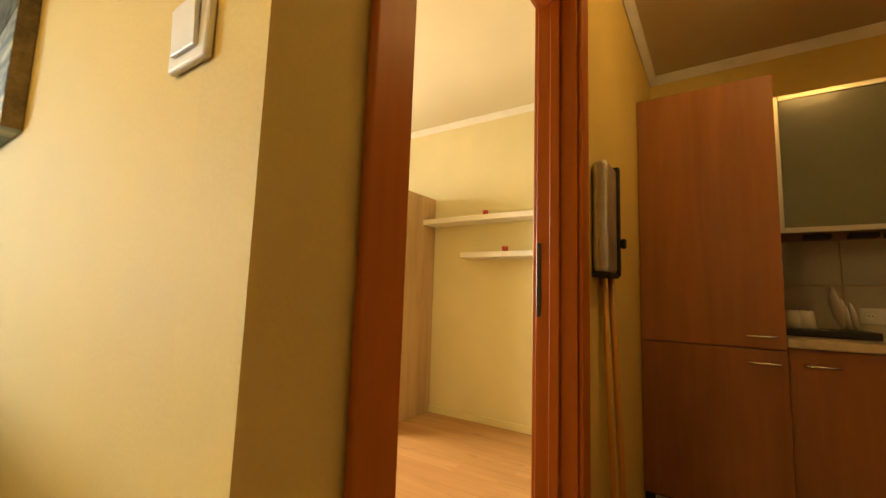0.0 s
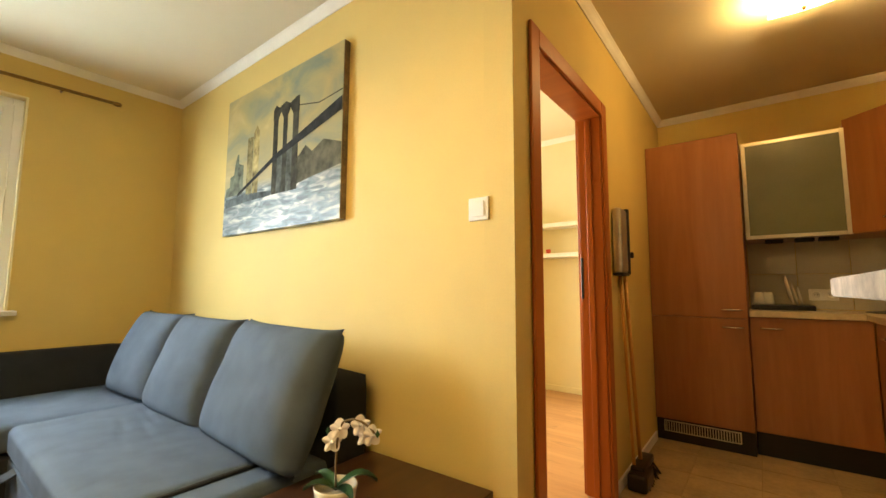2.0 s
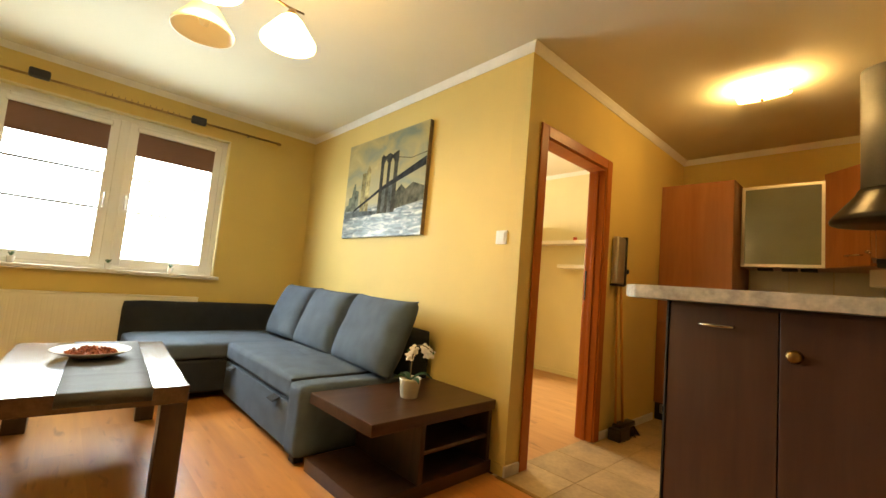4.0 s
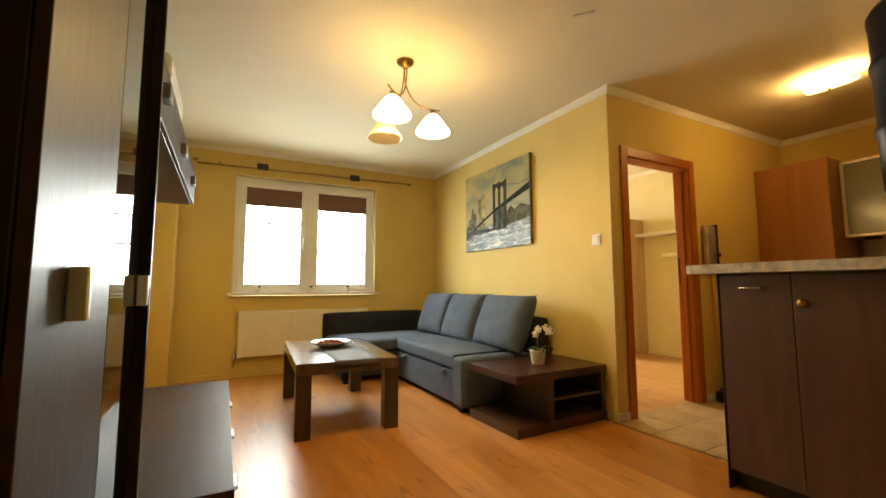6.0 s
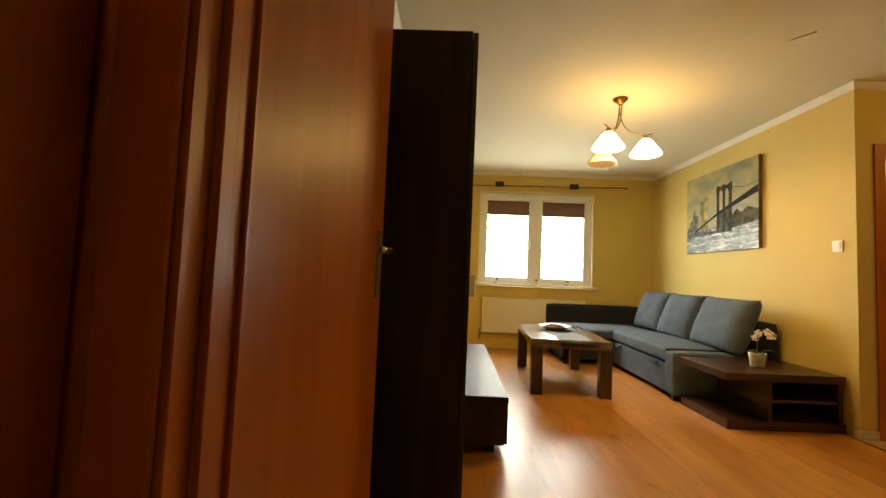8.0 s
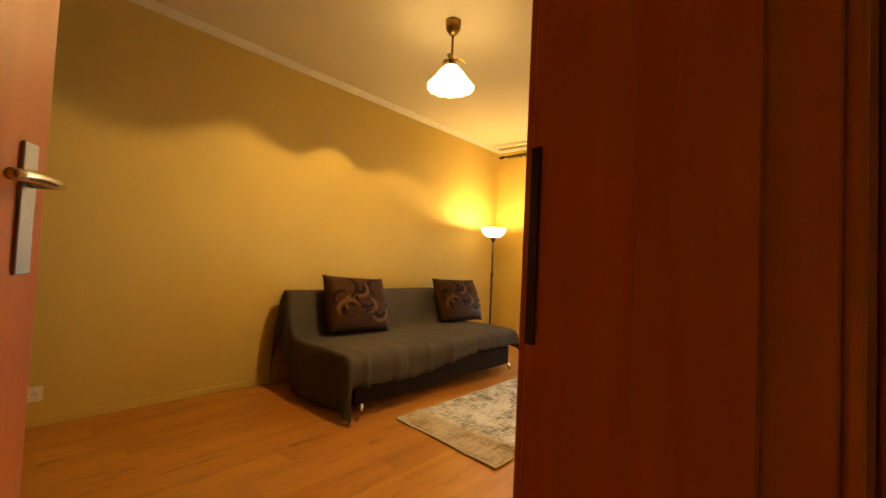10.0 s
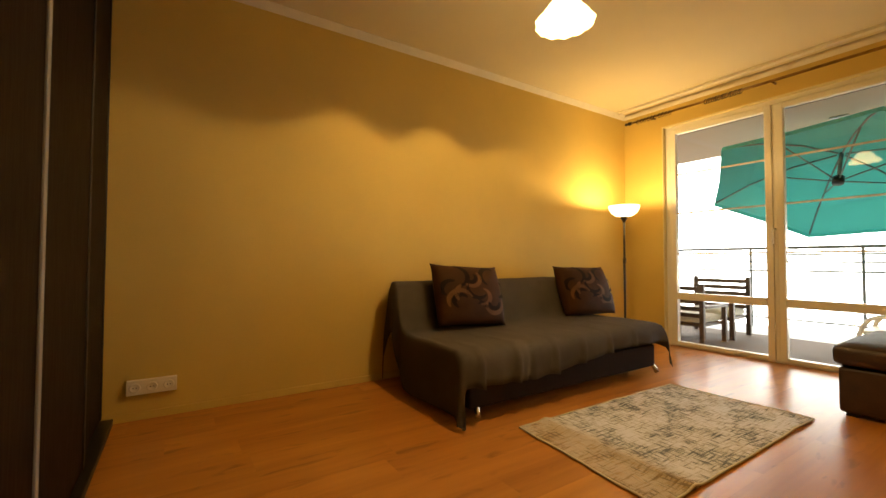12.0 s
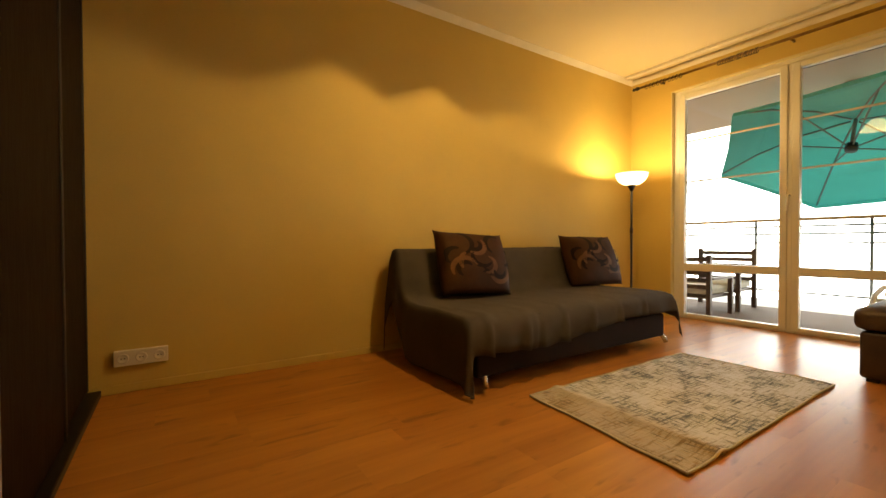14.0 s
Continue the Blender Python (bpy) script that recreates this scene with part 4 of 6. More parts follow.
# wall unit along the south wall
def wall_unit():
    c = thing("tall_cabinet", "tall dark wenge cabinet with polished doors", "cabinet", pose(0, 0, 0))
    x0, x1, y0, y1 = 0.60, 1.395, -3.265, -2.822
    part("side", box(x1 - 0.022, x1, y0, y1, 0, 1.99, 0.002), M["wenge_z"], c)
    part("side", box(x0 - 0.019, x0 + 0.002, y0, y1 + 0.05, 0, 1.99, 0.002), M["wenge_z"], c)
    part("top", box(x0 + 0.0225, x1 - 0.0225, y0, y1, 1.965, 1.989, 0.002), M["wenge"], c)
    part("bottom", box(x0 + 0.0225, x1 - 0.0225, y0, y1, 0.05, 0.075), M["wenge"], c)
    part("plinth", box(x0 + 0.0225, x1 - 0.0225, y1 - 0.04, y1 - 0.02, 0, 0.049), M["black_matt"], c)
    part("back", box(x0 + 0.0225, x1 - 0.0225, y0, y0 + 0.008, 0.0755, 1.9645), M["black_matt"], c)
    xm = 0.955
    for xa, xb, xh, finish, note in ((x0 + 0.003, xm - 0.0015, x0 + 0.035, "black_glass", "black glass door"), (xm + 0.0015, x1 - 0.003, 1.24, "wenge_gloss", "polished dark door")):
        d = part("door", box(xa, xb, y1 + 0.002, y1 + 0.022, 0.055, 1.985, 0.002, 2), M[finish], c, note)
        part("handle", box(xh - 0.009, xh + 0.009, y1 + 0.0225, y1 + 0.052, 0.93, 1.02, 0.004, 2), M["alu"], d, "flat aluminium pull")
    t = thing("tv_bench", "low dark wenge television bench with aluminium pulls", "tv bench", pose(0, 0, 0))
    a0, a1, b0, b1 = -1.20, 0.575, -3.26, -2.515
    part("top", box(a0, a1, b0, b1, 0.295, 0.33, 0.003, 2), M["wenge"], t)
    part("side", box(a1 - 0.03, a1 - 0.002, b0, b1 - 0.02, 0.06, 0.2945, 0.002), M["wenge"], t)
    part("side", box(a0 + 0.002, a0 + 0.03, b0, b1 - 0.02, 0.06, 0.2945, 0.002), M["wenge"], t)
    part("bottom", box(a0 + 0.0305, a1 - 0.0305, b0, b1 - 0.025, 0.06, 0.085), M["wenge"], t)
    n = 3
    for k in range(n):
        u0 = a0 + 0.004 + k * (a1 - a0 - 0.008) / n
        u1 = u0 + (a1 - a0 - 0.008) / n - 0.004
        d = part("drawer_front", box(u0, u1, b1 - 0.0195, b1 - 0.001, 0.065, 0.291, 0.002), M["wenge"], t)
        part("pull", box((u0 + u1) / 2 - 0.06, (u0 + u1) / 2 + 0.06, b1 - 0.0005, b1 + 0.02, 0.225, 0.24, 0.003), M["alu"], d, "flat aluminium pull")
    for x in (a0 + 0.08, a1 - 0.08):
        for y in (b0 + 0.06, b1 - 0.1):
            part("foot", box(x - 0.03, x + 0.03, y - 0.03, y + 0.03, 0, 0.0595), M["black_matt"], t)
    w = thing("wall_cabinet", "dark wenge wall cabinet with flap doors over the television bench", "cabinet", pose(0, 0, 0))
    part("body", box(-1.80, 0.58, -3.275, -2.838, 1.655, 1.915, 0.002), M["wenge"], w)
    for k in range(3):
        u0 = -1.799 + k * 0.7924
        d = part("flap", box(u0, u0 + 0.7884, -2.8375, -2.82, 1.658, 1.912, 0.002), M["wenge"], w)
        part("pull", box(u0 + 0.35, u0 + 0.44, -2.8195, -2.79, 1.735, 1.80, 0.004), M["steel_dark"], d, "square grey pull")
    ac = thing("air_conditioner", "white wall air conditioner under the ceiling", "air conditioner", pose(-1.22, -3.279, 2.17))
    bm = bmesh.new()
    prof = [(0.0, 0.0), (0.25, 0.0), (0.34, 0.06), (0.365, 0.12), (0.365, 0.24), (0.34, 0.275), (0.0, 0.28)]
    va = [bm.verts.new((-0.39, p, q)) for p, q in prof]
    vb = [bm.verts.new((0.39, p, q)) for p, q in prof]
    for i in range(len(prof)):
        j = (i + 1) % len(prof)
        bm.faces.new((va[i], va[j], vb[j], vb[i]))
    bm.faces.new(va[::-1]), bm.faces.new(vb)
    bmesh.ops.recalc_face_normals(bm, faces=bm.faces)
    bmesh.ops.bevel(bm, geom=bm.edges[:], offset=0.008, segments=2, affect="EDGES")
    part("body", bm, M["white"], ac)
    part("flap", box(-0.33, 0.33, -0.003, 0.003, -0.045, 0.045, 0.002), M["white"], ac, "", False, pose(0, 0.305, 0.03, -52))
    # the slot's shade is a black strip on the closed body
    part("outlet", box(-0.335, 0.335, -0.002, 0.002, -0.03, 0.03), M["black"], ac, "black strip for the shaded air outlet", False, pose(0, 0.283, 0.019, -56))


wall_unit()


# chandelier in the living room
def bell(open_r=0.122, height=0.138):
    out = [(0.016, height), (0.026, height - 0.002), (0.054, height * 0.8), (0.09, height * 0.42), (open_r, height * 0.08), (open_r, 0.0)]
    inn = [(open_r - 0.004, 0.0), (0.086, height * 0.4), (0.05, height * 0.76), (0.016, height * 0.96)]
    return open_lathe(out + inn, 36)


def chandelier():
    c = thing("chandelier", "aged brass ceiling chandelier with three white bell shades", "chandelier", pose(-0.387, -1.528, 0))
    part("canopy", lathe([(0.0, 2.478), (0.018, 2.48), (0.028, 2.492), (0.055, 2.512), (0.06, 2.526), (0.06, 2.5295), (0.0, 2.5295)], 32), M["brass"], c, "", True)
    for k, (x, y, z, lit) in enumerate(((0.126, -0.141, 2.125, True), (-0.045, 0.233, 2.138, True), (-0.147, -0.09, 2.073, False))):
        e = Vector((x, y, z + 0.11))
        out = Vector((x, y, 0)).normalized()
        side = Vector((-out.y, out.x, 0)) * 0.012
        pts = bow(side + Vector((0, 0, 2.48)), side + Vector((0, 0, 2.22)), e + out * -0.01, 10) + [e + out * 0.06 + Vector((0, 0, 0.012))]
        arm = part("arm", tube(pts, 0.0055, 8), M["brass"], c, "curved brass arm", True)
        part("cup", lathe([(0.0, 0.03), (0.014, 0.026), (0.03, -0.008), (0.032, -0.02), (0.0, -0.02)], 20), M["brass"], arm, "", True, pose(x, y, z + 0.082))
        part("shade", bell(), M["shade_lit"] if lit else M["shade_dim"], arm, "glowing white bell glass shade" if lit else "unlit cream bell glass shade with a faint added glow", True, pose(x, y, z - 0.06))
        bulb = part("bulb", lathe([(0.0, -0.03), (0.016, -0.024), (0.024, 0.0), (0.016, 0.026), (0.01, 0.05), (0.0, 0.05)], 16), M["shade_lit"] if lit else M["shade_dim"], arm, "", True, pose(x, y, z + 0.0))
        if lit:
            lamp("chandelier_bulb", "POINT", pose(-0.387 + x, -1.528 + y, z - 0.045), 12, BULB, radius=0.025)
    return c


chandelier()
hatch = thing("ceiling_sensor", "small grey mark plate on the ceiling", "sensor", pose(0.55, -0.82, H))
part("plate", box(-0.06, 0.06, -0.012, 0.012, -0.006, -0.0005, 0.002), M["sill"], hatch, "", False, pose(0, 0, 0, 0, 0, 40))


# kitchen
def fronted(name, label, x0, x1, y0, y1, z0, z1, fronts, category="cabinet"):
    """A cabinet against the back wall whose doors face -y. fronts: (z0, z1, handle z, handle x or None)."""
    c = thing(name, label, category, pose(0, 0, 0), "kitchen units")
    part("body", box(x0, x1, y0 + 0.021, y1, z0, z1, 0.001), M["kitchen"], c)
    for za, zb, zh, xh in fronts:
        d = part("door", box(x0 + 0.002, x1 - 0.002, y0, y0 + 0.019, za, zb, 0.002, 2), M["kitchen"], c)
        if xh is not None:
            bar_handle(d, (xh, y0 - 0.0005, zh), 0.11)
    return c


YB = 2.699
tall = fronted("fridge_cabinet", "tall pear wood cabinet with two doors and steel handles", 0.002, 0.575, 2.115, YB, 0.152, 2.128, ((0.155, 0.872, 0.815, 0.49), (0.877, 2.127, 0.93, 0.49)))
part("plinth", box(0.004, 0.574, 2.15, 2.165, 0, 0.151), M["plinth"], tall)
grille = part("vent_grille", box(0.05, 0.50, 2.142, 2.1495, 0.062, 0.138, 0.002), M["alu"], tall, "aluminium vent grille")
# black sheet for the shade behind the bars; nothing is cut open
part("vent_opening", box(0.058, 0.492, 2.1405, 2.1418, 0.07, 0.13), M["plinth"], grille)
for k in range(28):
    part("vent_bar", box(0.064 + k * 0.0154, 0.069 + k * 0.0154, 2.138, 2.1403, 0.072, 0.128), M["alu"], grille)
base = fronted("base_cabinet", "pear wood kitchen base cabinet with steel handle", 0.577, 1.158, 2.175, YB, 0.152, 0.885, ((0.155, 0.882, 0.815, 0.69),))
part("plinth", box(0.577, 1.16, 2.215, 2.23, 0, 0.151), M["plinth"], base)


def east_unit(name, label, y0, y1, oven=False):
    c = thing(name, label, "oven" if oven else "cabinet", pose(0, 0, 0), "kitchen units")
    x = 1.16
    part("body", box(x + 0.021, 1.695, y0, y1, 0.152, 0.885, 0.001), M["kitchen"], c)
    part("plinth", box(x + 0.045, x + 0.06, y0, y1, 0, 0.151), M["plinth"], c)
    if not oven:
        d = part("door", box(x, x + 0.019, y0 + 0.002, y1 - 0.002, 0.155, 0.882, 0.002, 2), M["kitchen"], c)
        bar_handle(d, (x - 0.0005, (y0 + y1) / 2, 0.815), 0.11, "y", (-1, 0, 0))
    else:
        part("control_panel", box(x - 0.004, x + 0.019, y0 + 0.002, y1 - 0.002, 0.76, 0.882, 0.003), M["black"], c, "dark oven control panel")
        d = part("oven_door", box(x - 0.004, x + 0.019, y0 + 0.002, y1 - 0.002, 0.16, 0.755, 0.003), M["black"], c, "black glass oven door")
        part("oven_handle", tube([(x - 0.004, y0 + 0.05, 0.70), (x - 0.045, y0 + 0.05, 0.70), (x - 0.045, y1 - 0.05, 0.70), (x - 0.004, y1 - 0.05, 0.70)], 0.009, 8), M["chrome"], d, "steel bar handle", True)
        for k in range(4):
            part("knob", lathe([(0.0, 0.03), (0.016, 0.03), (0.02, 0.0), (0.0, 0.0)], 18), M["chrome"], c, "steel knob", True, pose(x - 0.004, y0 + 0.12 + k * 0.11, 0.82, 0, -90, 0))
    return c


east_unit("corner_base_cabinet", "pear wood corner base cabinet in shade", 1.43, 2.17)
east_unit("oven_unit", "built-in black oven under the worktop", 0.83, 1.427, True)
east_unit("end_base_cabinet", "pear wood base cabinet beside the oven", 0.25, 0.827)
top = thing("worktop", "cream speckled L shaped kitchen worktop", "worktop", pose(0, 0, 0))
part("slab", box(0.577, 1.128, 2.15, 2.69, 0.886, 0.925, 0.006, 3), M["worktop"], top)
part("slab", box(1.1285, 1.69, 0.24, 2.69, 0.886, 0.925, 0.006, 3), M["worktop"], top)
hob = thing("hob", "black glass cooking hob set in the worktop", "hob", pose(1.44, 1.48, 0.9255))
part("glass", box(-0.24, 0.24, -0.28, 0.28, 0, 0.006, 0.002), M["black"], hob)
sink = thing("sink_drainer", "dark oval sink with drainer in the worktop", "sink", pose(1.40, 2.42, 0.9255))
part("rim", lathe([(0.0, 0.002), (0.20, 0.002), (0.22, 0.006), (0.235, 0.004), (0.24, 0.0), (0.0, 0.0)], 40), M["black"], sink, "", True)

up = thing("glass_wall_cabinet", "wall cabinet with frosted glass door in aluminium frame", "cabinet", pose(0, 0, 0), "kitchen units")
part("body", box(0.584, 1.127, 2.345, YB, 1.412, 2.098, 0.001), M["kitchen"], up)
gd = part("glass_panel", box(0.605, 1.105, 2.328, 2.333, 1.434, 2.076), M["frosted"], up, "greenish frosted glass")
for a in ((0.586, 0.611, 2.322, 2.343, 1.412, 2.098), (1.1, 1.125, 2.322, 2.343, 1.412, 2.098), (0.6115, 1.0995, 2.3225, 2.343, 1.412, 1.437), (0.6115, 1.0995, 2.3225, 2.343, 2.073, 2.098)):
    part("frame_bar", box(*a, 0.002), M["alu"], up, "pale aluminium frame")


def corner_wall_cabinet():
    c = thing("corner_wall_cabinet", "pear wood corner wall cabinet with slanted door", "cabinet", pose(0, 0, 0), "kitchen units")
    plan = [(1.1285, YB), (1.1285, 2.345), (1.383, 2.09), (1.695, 2.09), (1.695, YB)]
    bm = bmesh.new()
    lo = [bm.verts.new((x, y, 1.412)) for x, y in plan]
    hi = [bm.verts.new((x, y, 2.15)) for x, y in plan]
    for i in range(5):
        j = (i + 1) % 5
        bm.faces.new((lo[i], lo[j], hi[j], hi[i]))
    bm.faces.new(lo[::-1]), bm.faces.new(hi)
    bmesh.ops.recalc_face_normals(bm, faces=bm.faces)
    part("body", bm, M["kitchen"], c)
    m = pose(1.2555, 2.2175, 0, 0, 0, -45)
    d = part("door", box(-0.178, 0.178, -0.021, -0.001, 1.415, 2.147, 0.002, 2), M["kitchen"], c, "", False, m)
    bar_handle(d, (0.07, -0.0215, 1.49), 0.11)
    return c


corner_wall_cabinet()
ec = thing("east_wall_cabinet", "pear wood wall cabinet in shade beside the hood", "cabinet", pose(0, 0, 0), "kitchen units")
part("body", box(1.40, 1.695, 1.78, 2.089, 1.43, 2.15, 0.001), M["kitchen"], ec)
d = part("door", box(1.379, 1.398, 1.782, 2.087, 1.433, 2.147, 0.002, 2), M["kitchen"], ec)
bar_handle(d, (1.3785, 1.93, 1.49), 0.11, "y", (-1, 0, 0))
part("light_pelmet", box(1.40, 1.69, 1.79, 2.08, 1.40, 1.4295, 0.002), M["black_matt"], ec)
hood = thing("cooker_hood", "dark cone shaped cooker hood over the hob", "cooker hood", pose(1.45, 1.48, 1.60))
part("canopy", lathe([(0.0, 0.0), (0.245, 0.0), (0.25, 0.015), (0.24, 0.035), (0.14, 0.16), (0.12, 0.2), (0.0, 0.2)], 36), M["black"], hood, "", True)
part("flue", lathe([(0.0, 0.2), (0.11, 0.2), (0.11, 0.925), (0.0, 0.925)], 28), M["steel_dark"], hood, "", True)

# splashback tiles
for k in range(4):
    for j in range(2):
        x0, z0 = 0.58 + k * 0.283, 0.93 + j * 0.25
        if x0 < 1.69:
            part("wall_tile", box(x0 + 0.002, min(x0 + 0.281, 1.694), 2.688, 2.6995, z0, z0 + 0.247, 0.002), M["walltile"], bpy.data.objects["wall_kitchen_back"])
for k in range(9):
    for j in range(2):
        y0, z0 = 0.26 + k * 0.27, 0.93 + j * 0.25
        part("wall_tile", box(1.689, 1.6995, y0 + 0.002, min(y0 + 0.268, 2.686), z0, z0 + 0.247, 0.002), M["walltile"], bpy.data.objects["wall_kitchen_east"])


def socket_block(m, count, label, deep=0.03):
    s = thing("power_socket", label, "socket", m)
    w = 0.078 * count
    part("frame", box(-w / 2, w / 2, -deep, -0.0003, -0.04, 0.04, 0.004, 2), M["plastic"], s)
    for k in range(count):
        x = (k - (count - 1) / 2) * 0.078
        part("inset", lathe([(0.0, 0.001), (0.017, 0.001), (0.021, 0.004), (0.024, 0.004), (0.026, 0.0), (0.0, 0.0)], 24), M["plastic"], s, "", True, pose(x, -deep - 0.0002, 0, 90))
        # pin holes are flat black discs, their inner shade put into colour
        for o in (-0.007, 0.007):
            part("hole", lathe([(0.0, 0.0), (0.003, 0.0), (0.003, 0.001), (0.0, 0.001)], 8), M["black"], s, "", False, pose(x + o, -deep - 0.0014, 0, 90))
    return s


socket_block(pose(0.995, 2.688, 1.03), 2, "white double wall socket on cream tiles", 0.012)
socket_block(pose(2.902, -6.45, 0.183, 0, 0, 180), 3, "white surface mounted triple wall socket above the skirting")

rack = thing("dish_rack", "black dish rack with white cups and plates", "dish rack", pose(0.76, 2.50, 0.9255))
part("tray", box(-0.17, 0.17, -0.11, 0.11, 0.0, 0.034, 0.006, 2), M["black"], rack)
for k in range(9):
    x = -0.14 + k * 0.035
    part("wire", tube([(x, -0.1, 0.02), (x, -0.1, 0.035), (x, 0.1, 0.035), (x, 0.1, 0.02)], 0.0025, 6), M["black"], rack)
for x in (-0.10, -0.05):
    c = thing("white_cup", "white porcelain cup upside down in the dish rack", "cup", pose(0.76 + x * 0.9 - 0.03, 2.46, 0.9615))
    part("body", lathe([(0.0, 0.085), (0.026, 0.085), (0.03, 0.08), (0.04, 0.0), (0.037, 0.0), (0.0, 0.07)], 24), M["cup"], c, "", True)
for k in range(3):
    c = thing("plate", "white plate standing in the dish rack", "plate", pose(0.79 + k * 0.03, 2.50, (1.062, 1.035, 1.025)[k], 0, 80, 0) @ Matrix.Scale((1.0, 0.75, 0.66)[k], 4), "plates in the rack")
    part("body", lathe([(0.0, 0.0), (0.06, 0.0), (0.1, 0.014), (0.102, 0.018), (0.058, 0.006), (0.0, 0.005)], 32), M["cup"], c, "", True)

bottle = thing("soap_bottle", "dark glass bottle with steel cap on the worktop", "bottle", pose(1.40, 2.60, 0.9255) @ Matrix.Scale(1.12, 4))
part("body", lathe([(0.0, 0.0), (0.03, 0.0), (0.032, 0.01), (0.032, 0.13), (0.014, 0.19), (0.0, 0.19)], 20), M["black"], bottle, "", True)
part("cap", lathe([(0.014, 0.19), (0.016, 0.19), (0.016, 0.235), (0.0, 0.24)], 16), M["chrome"], bottle, "", True)
potk = thing("steel_pot", "steel pot holding kitchen utensils", "pot", pose(1.60, 2.52, 0.9255))
part("body", open_lathe([(0.0, 0.002), (0.075, 0.0), (0.08, 0.005), (0.08, 0.15), (0.083, 0.154), (0.077, 0.152), (0.076, 0.008), (0.0, 0.006)], 32), M["chrome"], potk, "", True)
for a, t, c in ((0.3, 0.25, "red"), (2.2, 0.22, "black"), (3.9, 0.2, "black")):
    part("utensil", tube([(0.03 * math.cos(a), 0.03 * math.sin(a), 0.01), (0.075 * math.cos(a), 0.075 * math.sin(a), t)], 0.008, 8), M[c], potk, "kitchen utensil handle", True)
roll = thing("paper_towel_box", "white box hung under the wall cabinet", "box", pose(1.48, 2.32, 1.285, 0, 0, -45))
part("body", box(-0.12, 0.12, -0.06, 0.06, 0, 0.1265, 0.008, 2), M["white"], roll)
for x in (0.74, 0.90, 1.02):
    part("mount", box(x - 0.05, x + 0.05, 2.40, 2.46, 1.387, 1.4115, 0.003), M["black_matt"], up, "dark under-cabinet lamp")

# bar
def bar():
    b = thing("bar_cabinet", "dark brown bar cabinet with doors and round lock", "bar cabinet", pose(0, 0, 0))
    x0, x1, y0, y1 = 0.925, 2.415, -0.345, 0.19
    part("body", box(x0 + 0.003, x1, y0 + 0.021, y1, 0.09, 1.045, 0.001), M["bar"], b)
    part("edge", box(x0 - 0.004, x0 + 0.0025, y0 - 0.003, y1, 0.0, 1.046, 0.001), M["black_matt"], b, "black edge panel")
    part("plinth", box(x0 + 0.003, x1, y0 + 0.06, y0 + 0.075, 0, 0.0895), M["plinth"], b)
    for u0, u1, xh in ((x0 + 0.006, 1.232, 1.075), (1.2355, 1.80, 1.60), (1.8035, x1 - 0.002, 2.2)):
        d = part("door", box(u0, u1, y0, y0 + 0.02, 0.095, 1.035, 0.002, 2), M["bar"], b)
        bar_handle(d, (xh, y0 - 0.0005, 0.975), 0.09)
    lock = part("lock", lathe([(0.0, 0.018), (0.012, 0.018), (0.018, 0.012), (0.02, 0.0), (0.0, 0.0)], 20), M["brass"], b, "round brass lock knob", True, pose(1.268, y0 - 0.0002, 0.91, 90))
    part("hook", box(x0 - 0.016, x0 - 0.0045, 0.02, 0.035, 0.95, 0.99, 0.003), M["steel_dark"], b, "small metal hook")
    s = thing("bar_socket", "white surface mounted socket on the bar side", "socket", pose(x0 - 0.0045, 0.148, 0.811))
    part("frame", box(-0.022, 0.0, -0.033, 0.033, -0.035, 0.035, 0.005, 2), M["plastic"], s)
    part("face", box(-0.0255, -0.0225, -0.024, 0.024, -0.024, 0.024, 0.002), M["plastic"], s)
    t = thing("bar_worktop", "speckled grey bar top with clipped corner", "worktop", pose(0, 0, 0))
    plan = [(0.795, 0.22), (0.795, -0.395), (0.84, -0.43), (2.415, -0.43), (2.415, 0.22)]
    bm = bmesh.new()
    lo = [bm.verts.new((x, y, 1.0465)) for x, y in plan]
    hi = [bm.verts.new((x, y, 1.092)) for x, y in plan]
    for i in range(5):
        j = (i + 1) % 5
        bm.faces.new((lo[i], lo[j], hi[j], hi[i]))
    bm.faces.new(lo[::-1]), bm.faces.new(hi)
    bmesh.ops.recalc_face_normals(bm, faces=bm.faces)
    bmesh.ops.bevel(bm, geom=bm.edges[:], offset=0.003, segments=2, affect="EDGES")
    part("slab", bm, M["bartop"], t)


bar()

disp = thing("water_dispenser", "water dispenser on the bar with a large black ribbed bottle", "water dispenser", pose(1.685, -0.10, 1.0925))
part("stand", lathe([(0.0, 0.0), (0.13, 0.0), (0.14, 0.01), (0.14, 0.03), (0.10, 0.05), (0.095, 0.10), (0.12, 0.13), (0.0, 0.13)], 32), M["black"], disp, "", True)
part("neck", lathe([(0.0, 0.131), (0.09, 0.131), (0.10, 0.145), (0.185, 0.26), (0.192, 0.278), (0.0, 0.278)], 36), M["cone"], disp, "smoky grey bottle shoulder", True)
prof = [(0.0, 0.279), (0.19, 0.279)]
for z in (0.53, 0.81):
    prof += [(0.195, z - 0.035), (0.204, z - 0.01), (0.204, z + 0.01), (0.195, z + 0.035)]
prof += [(0.196, 0.98), (0.2, 1.0), (0.2, 1.03), (0.185, 1.055), (0.0, 1.06)]
part("bottle", lathe(prof, 52), M["bottle"], disp, "black ribbed upturned bottle", True)
part("tap", tube([(-0.09, -0.02, 0.10), (-0.16, -0.03, 0.11), (-0.165, -0.03, 0.08)], 0.012, 8), M["black"], disp, "", True)

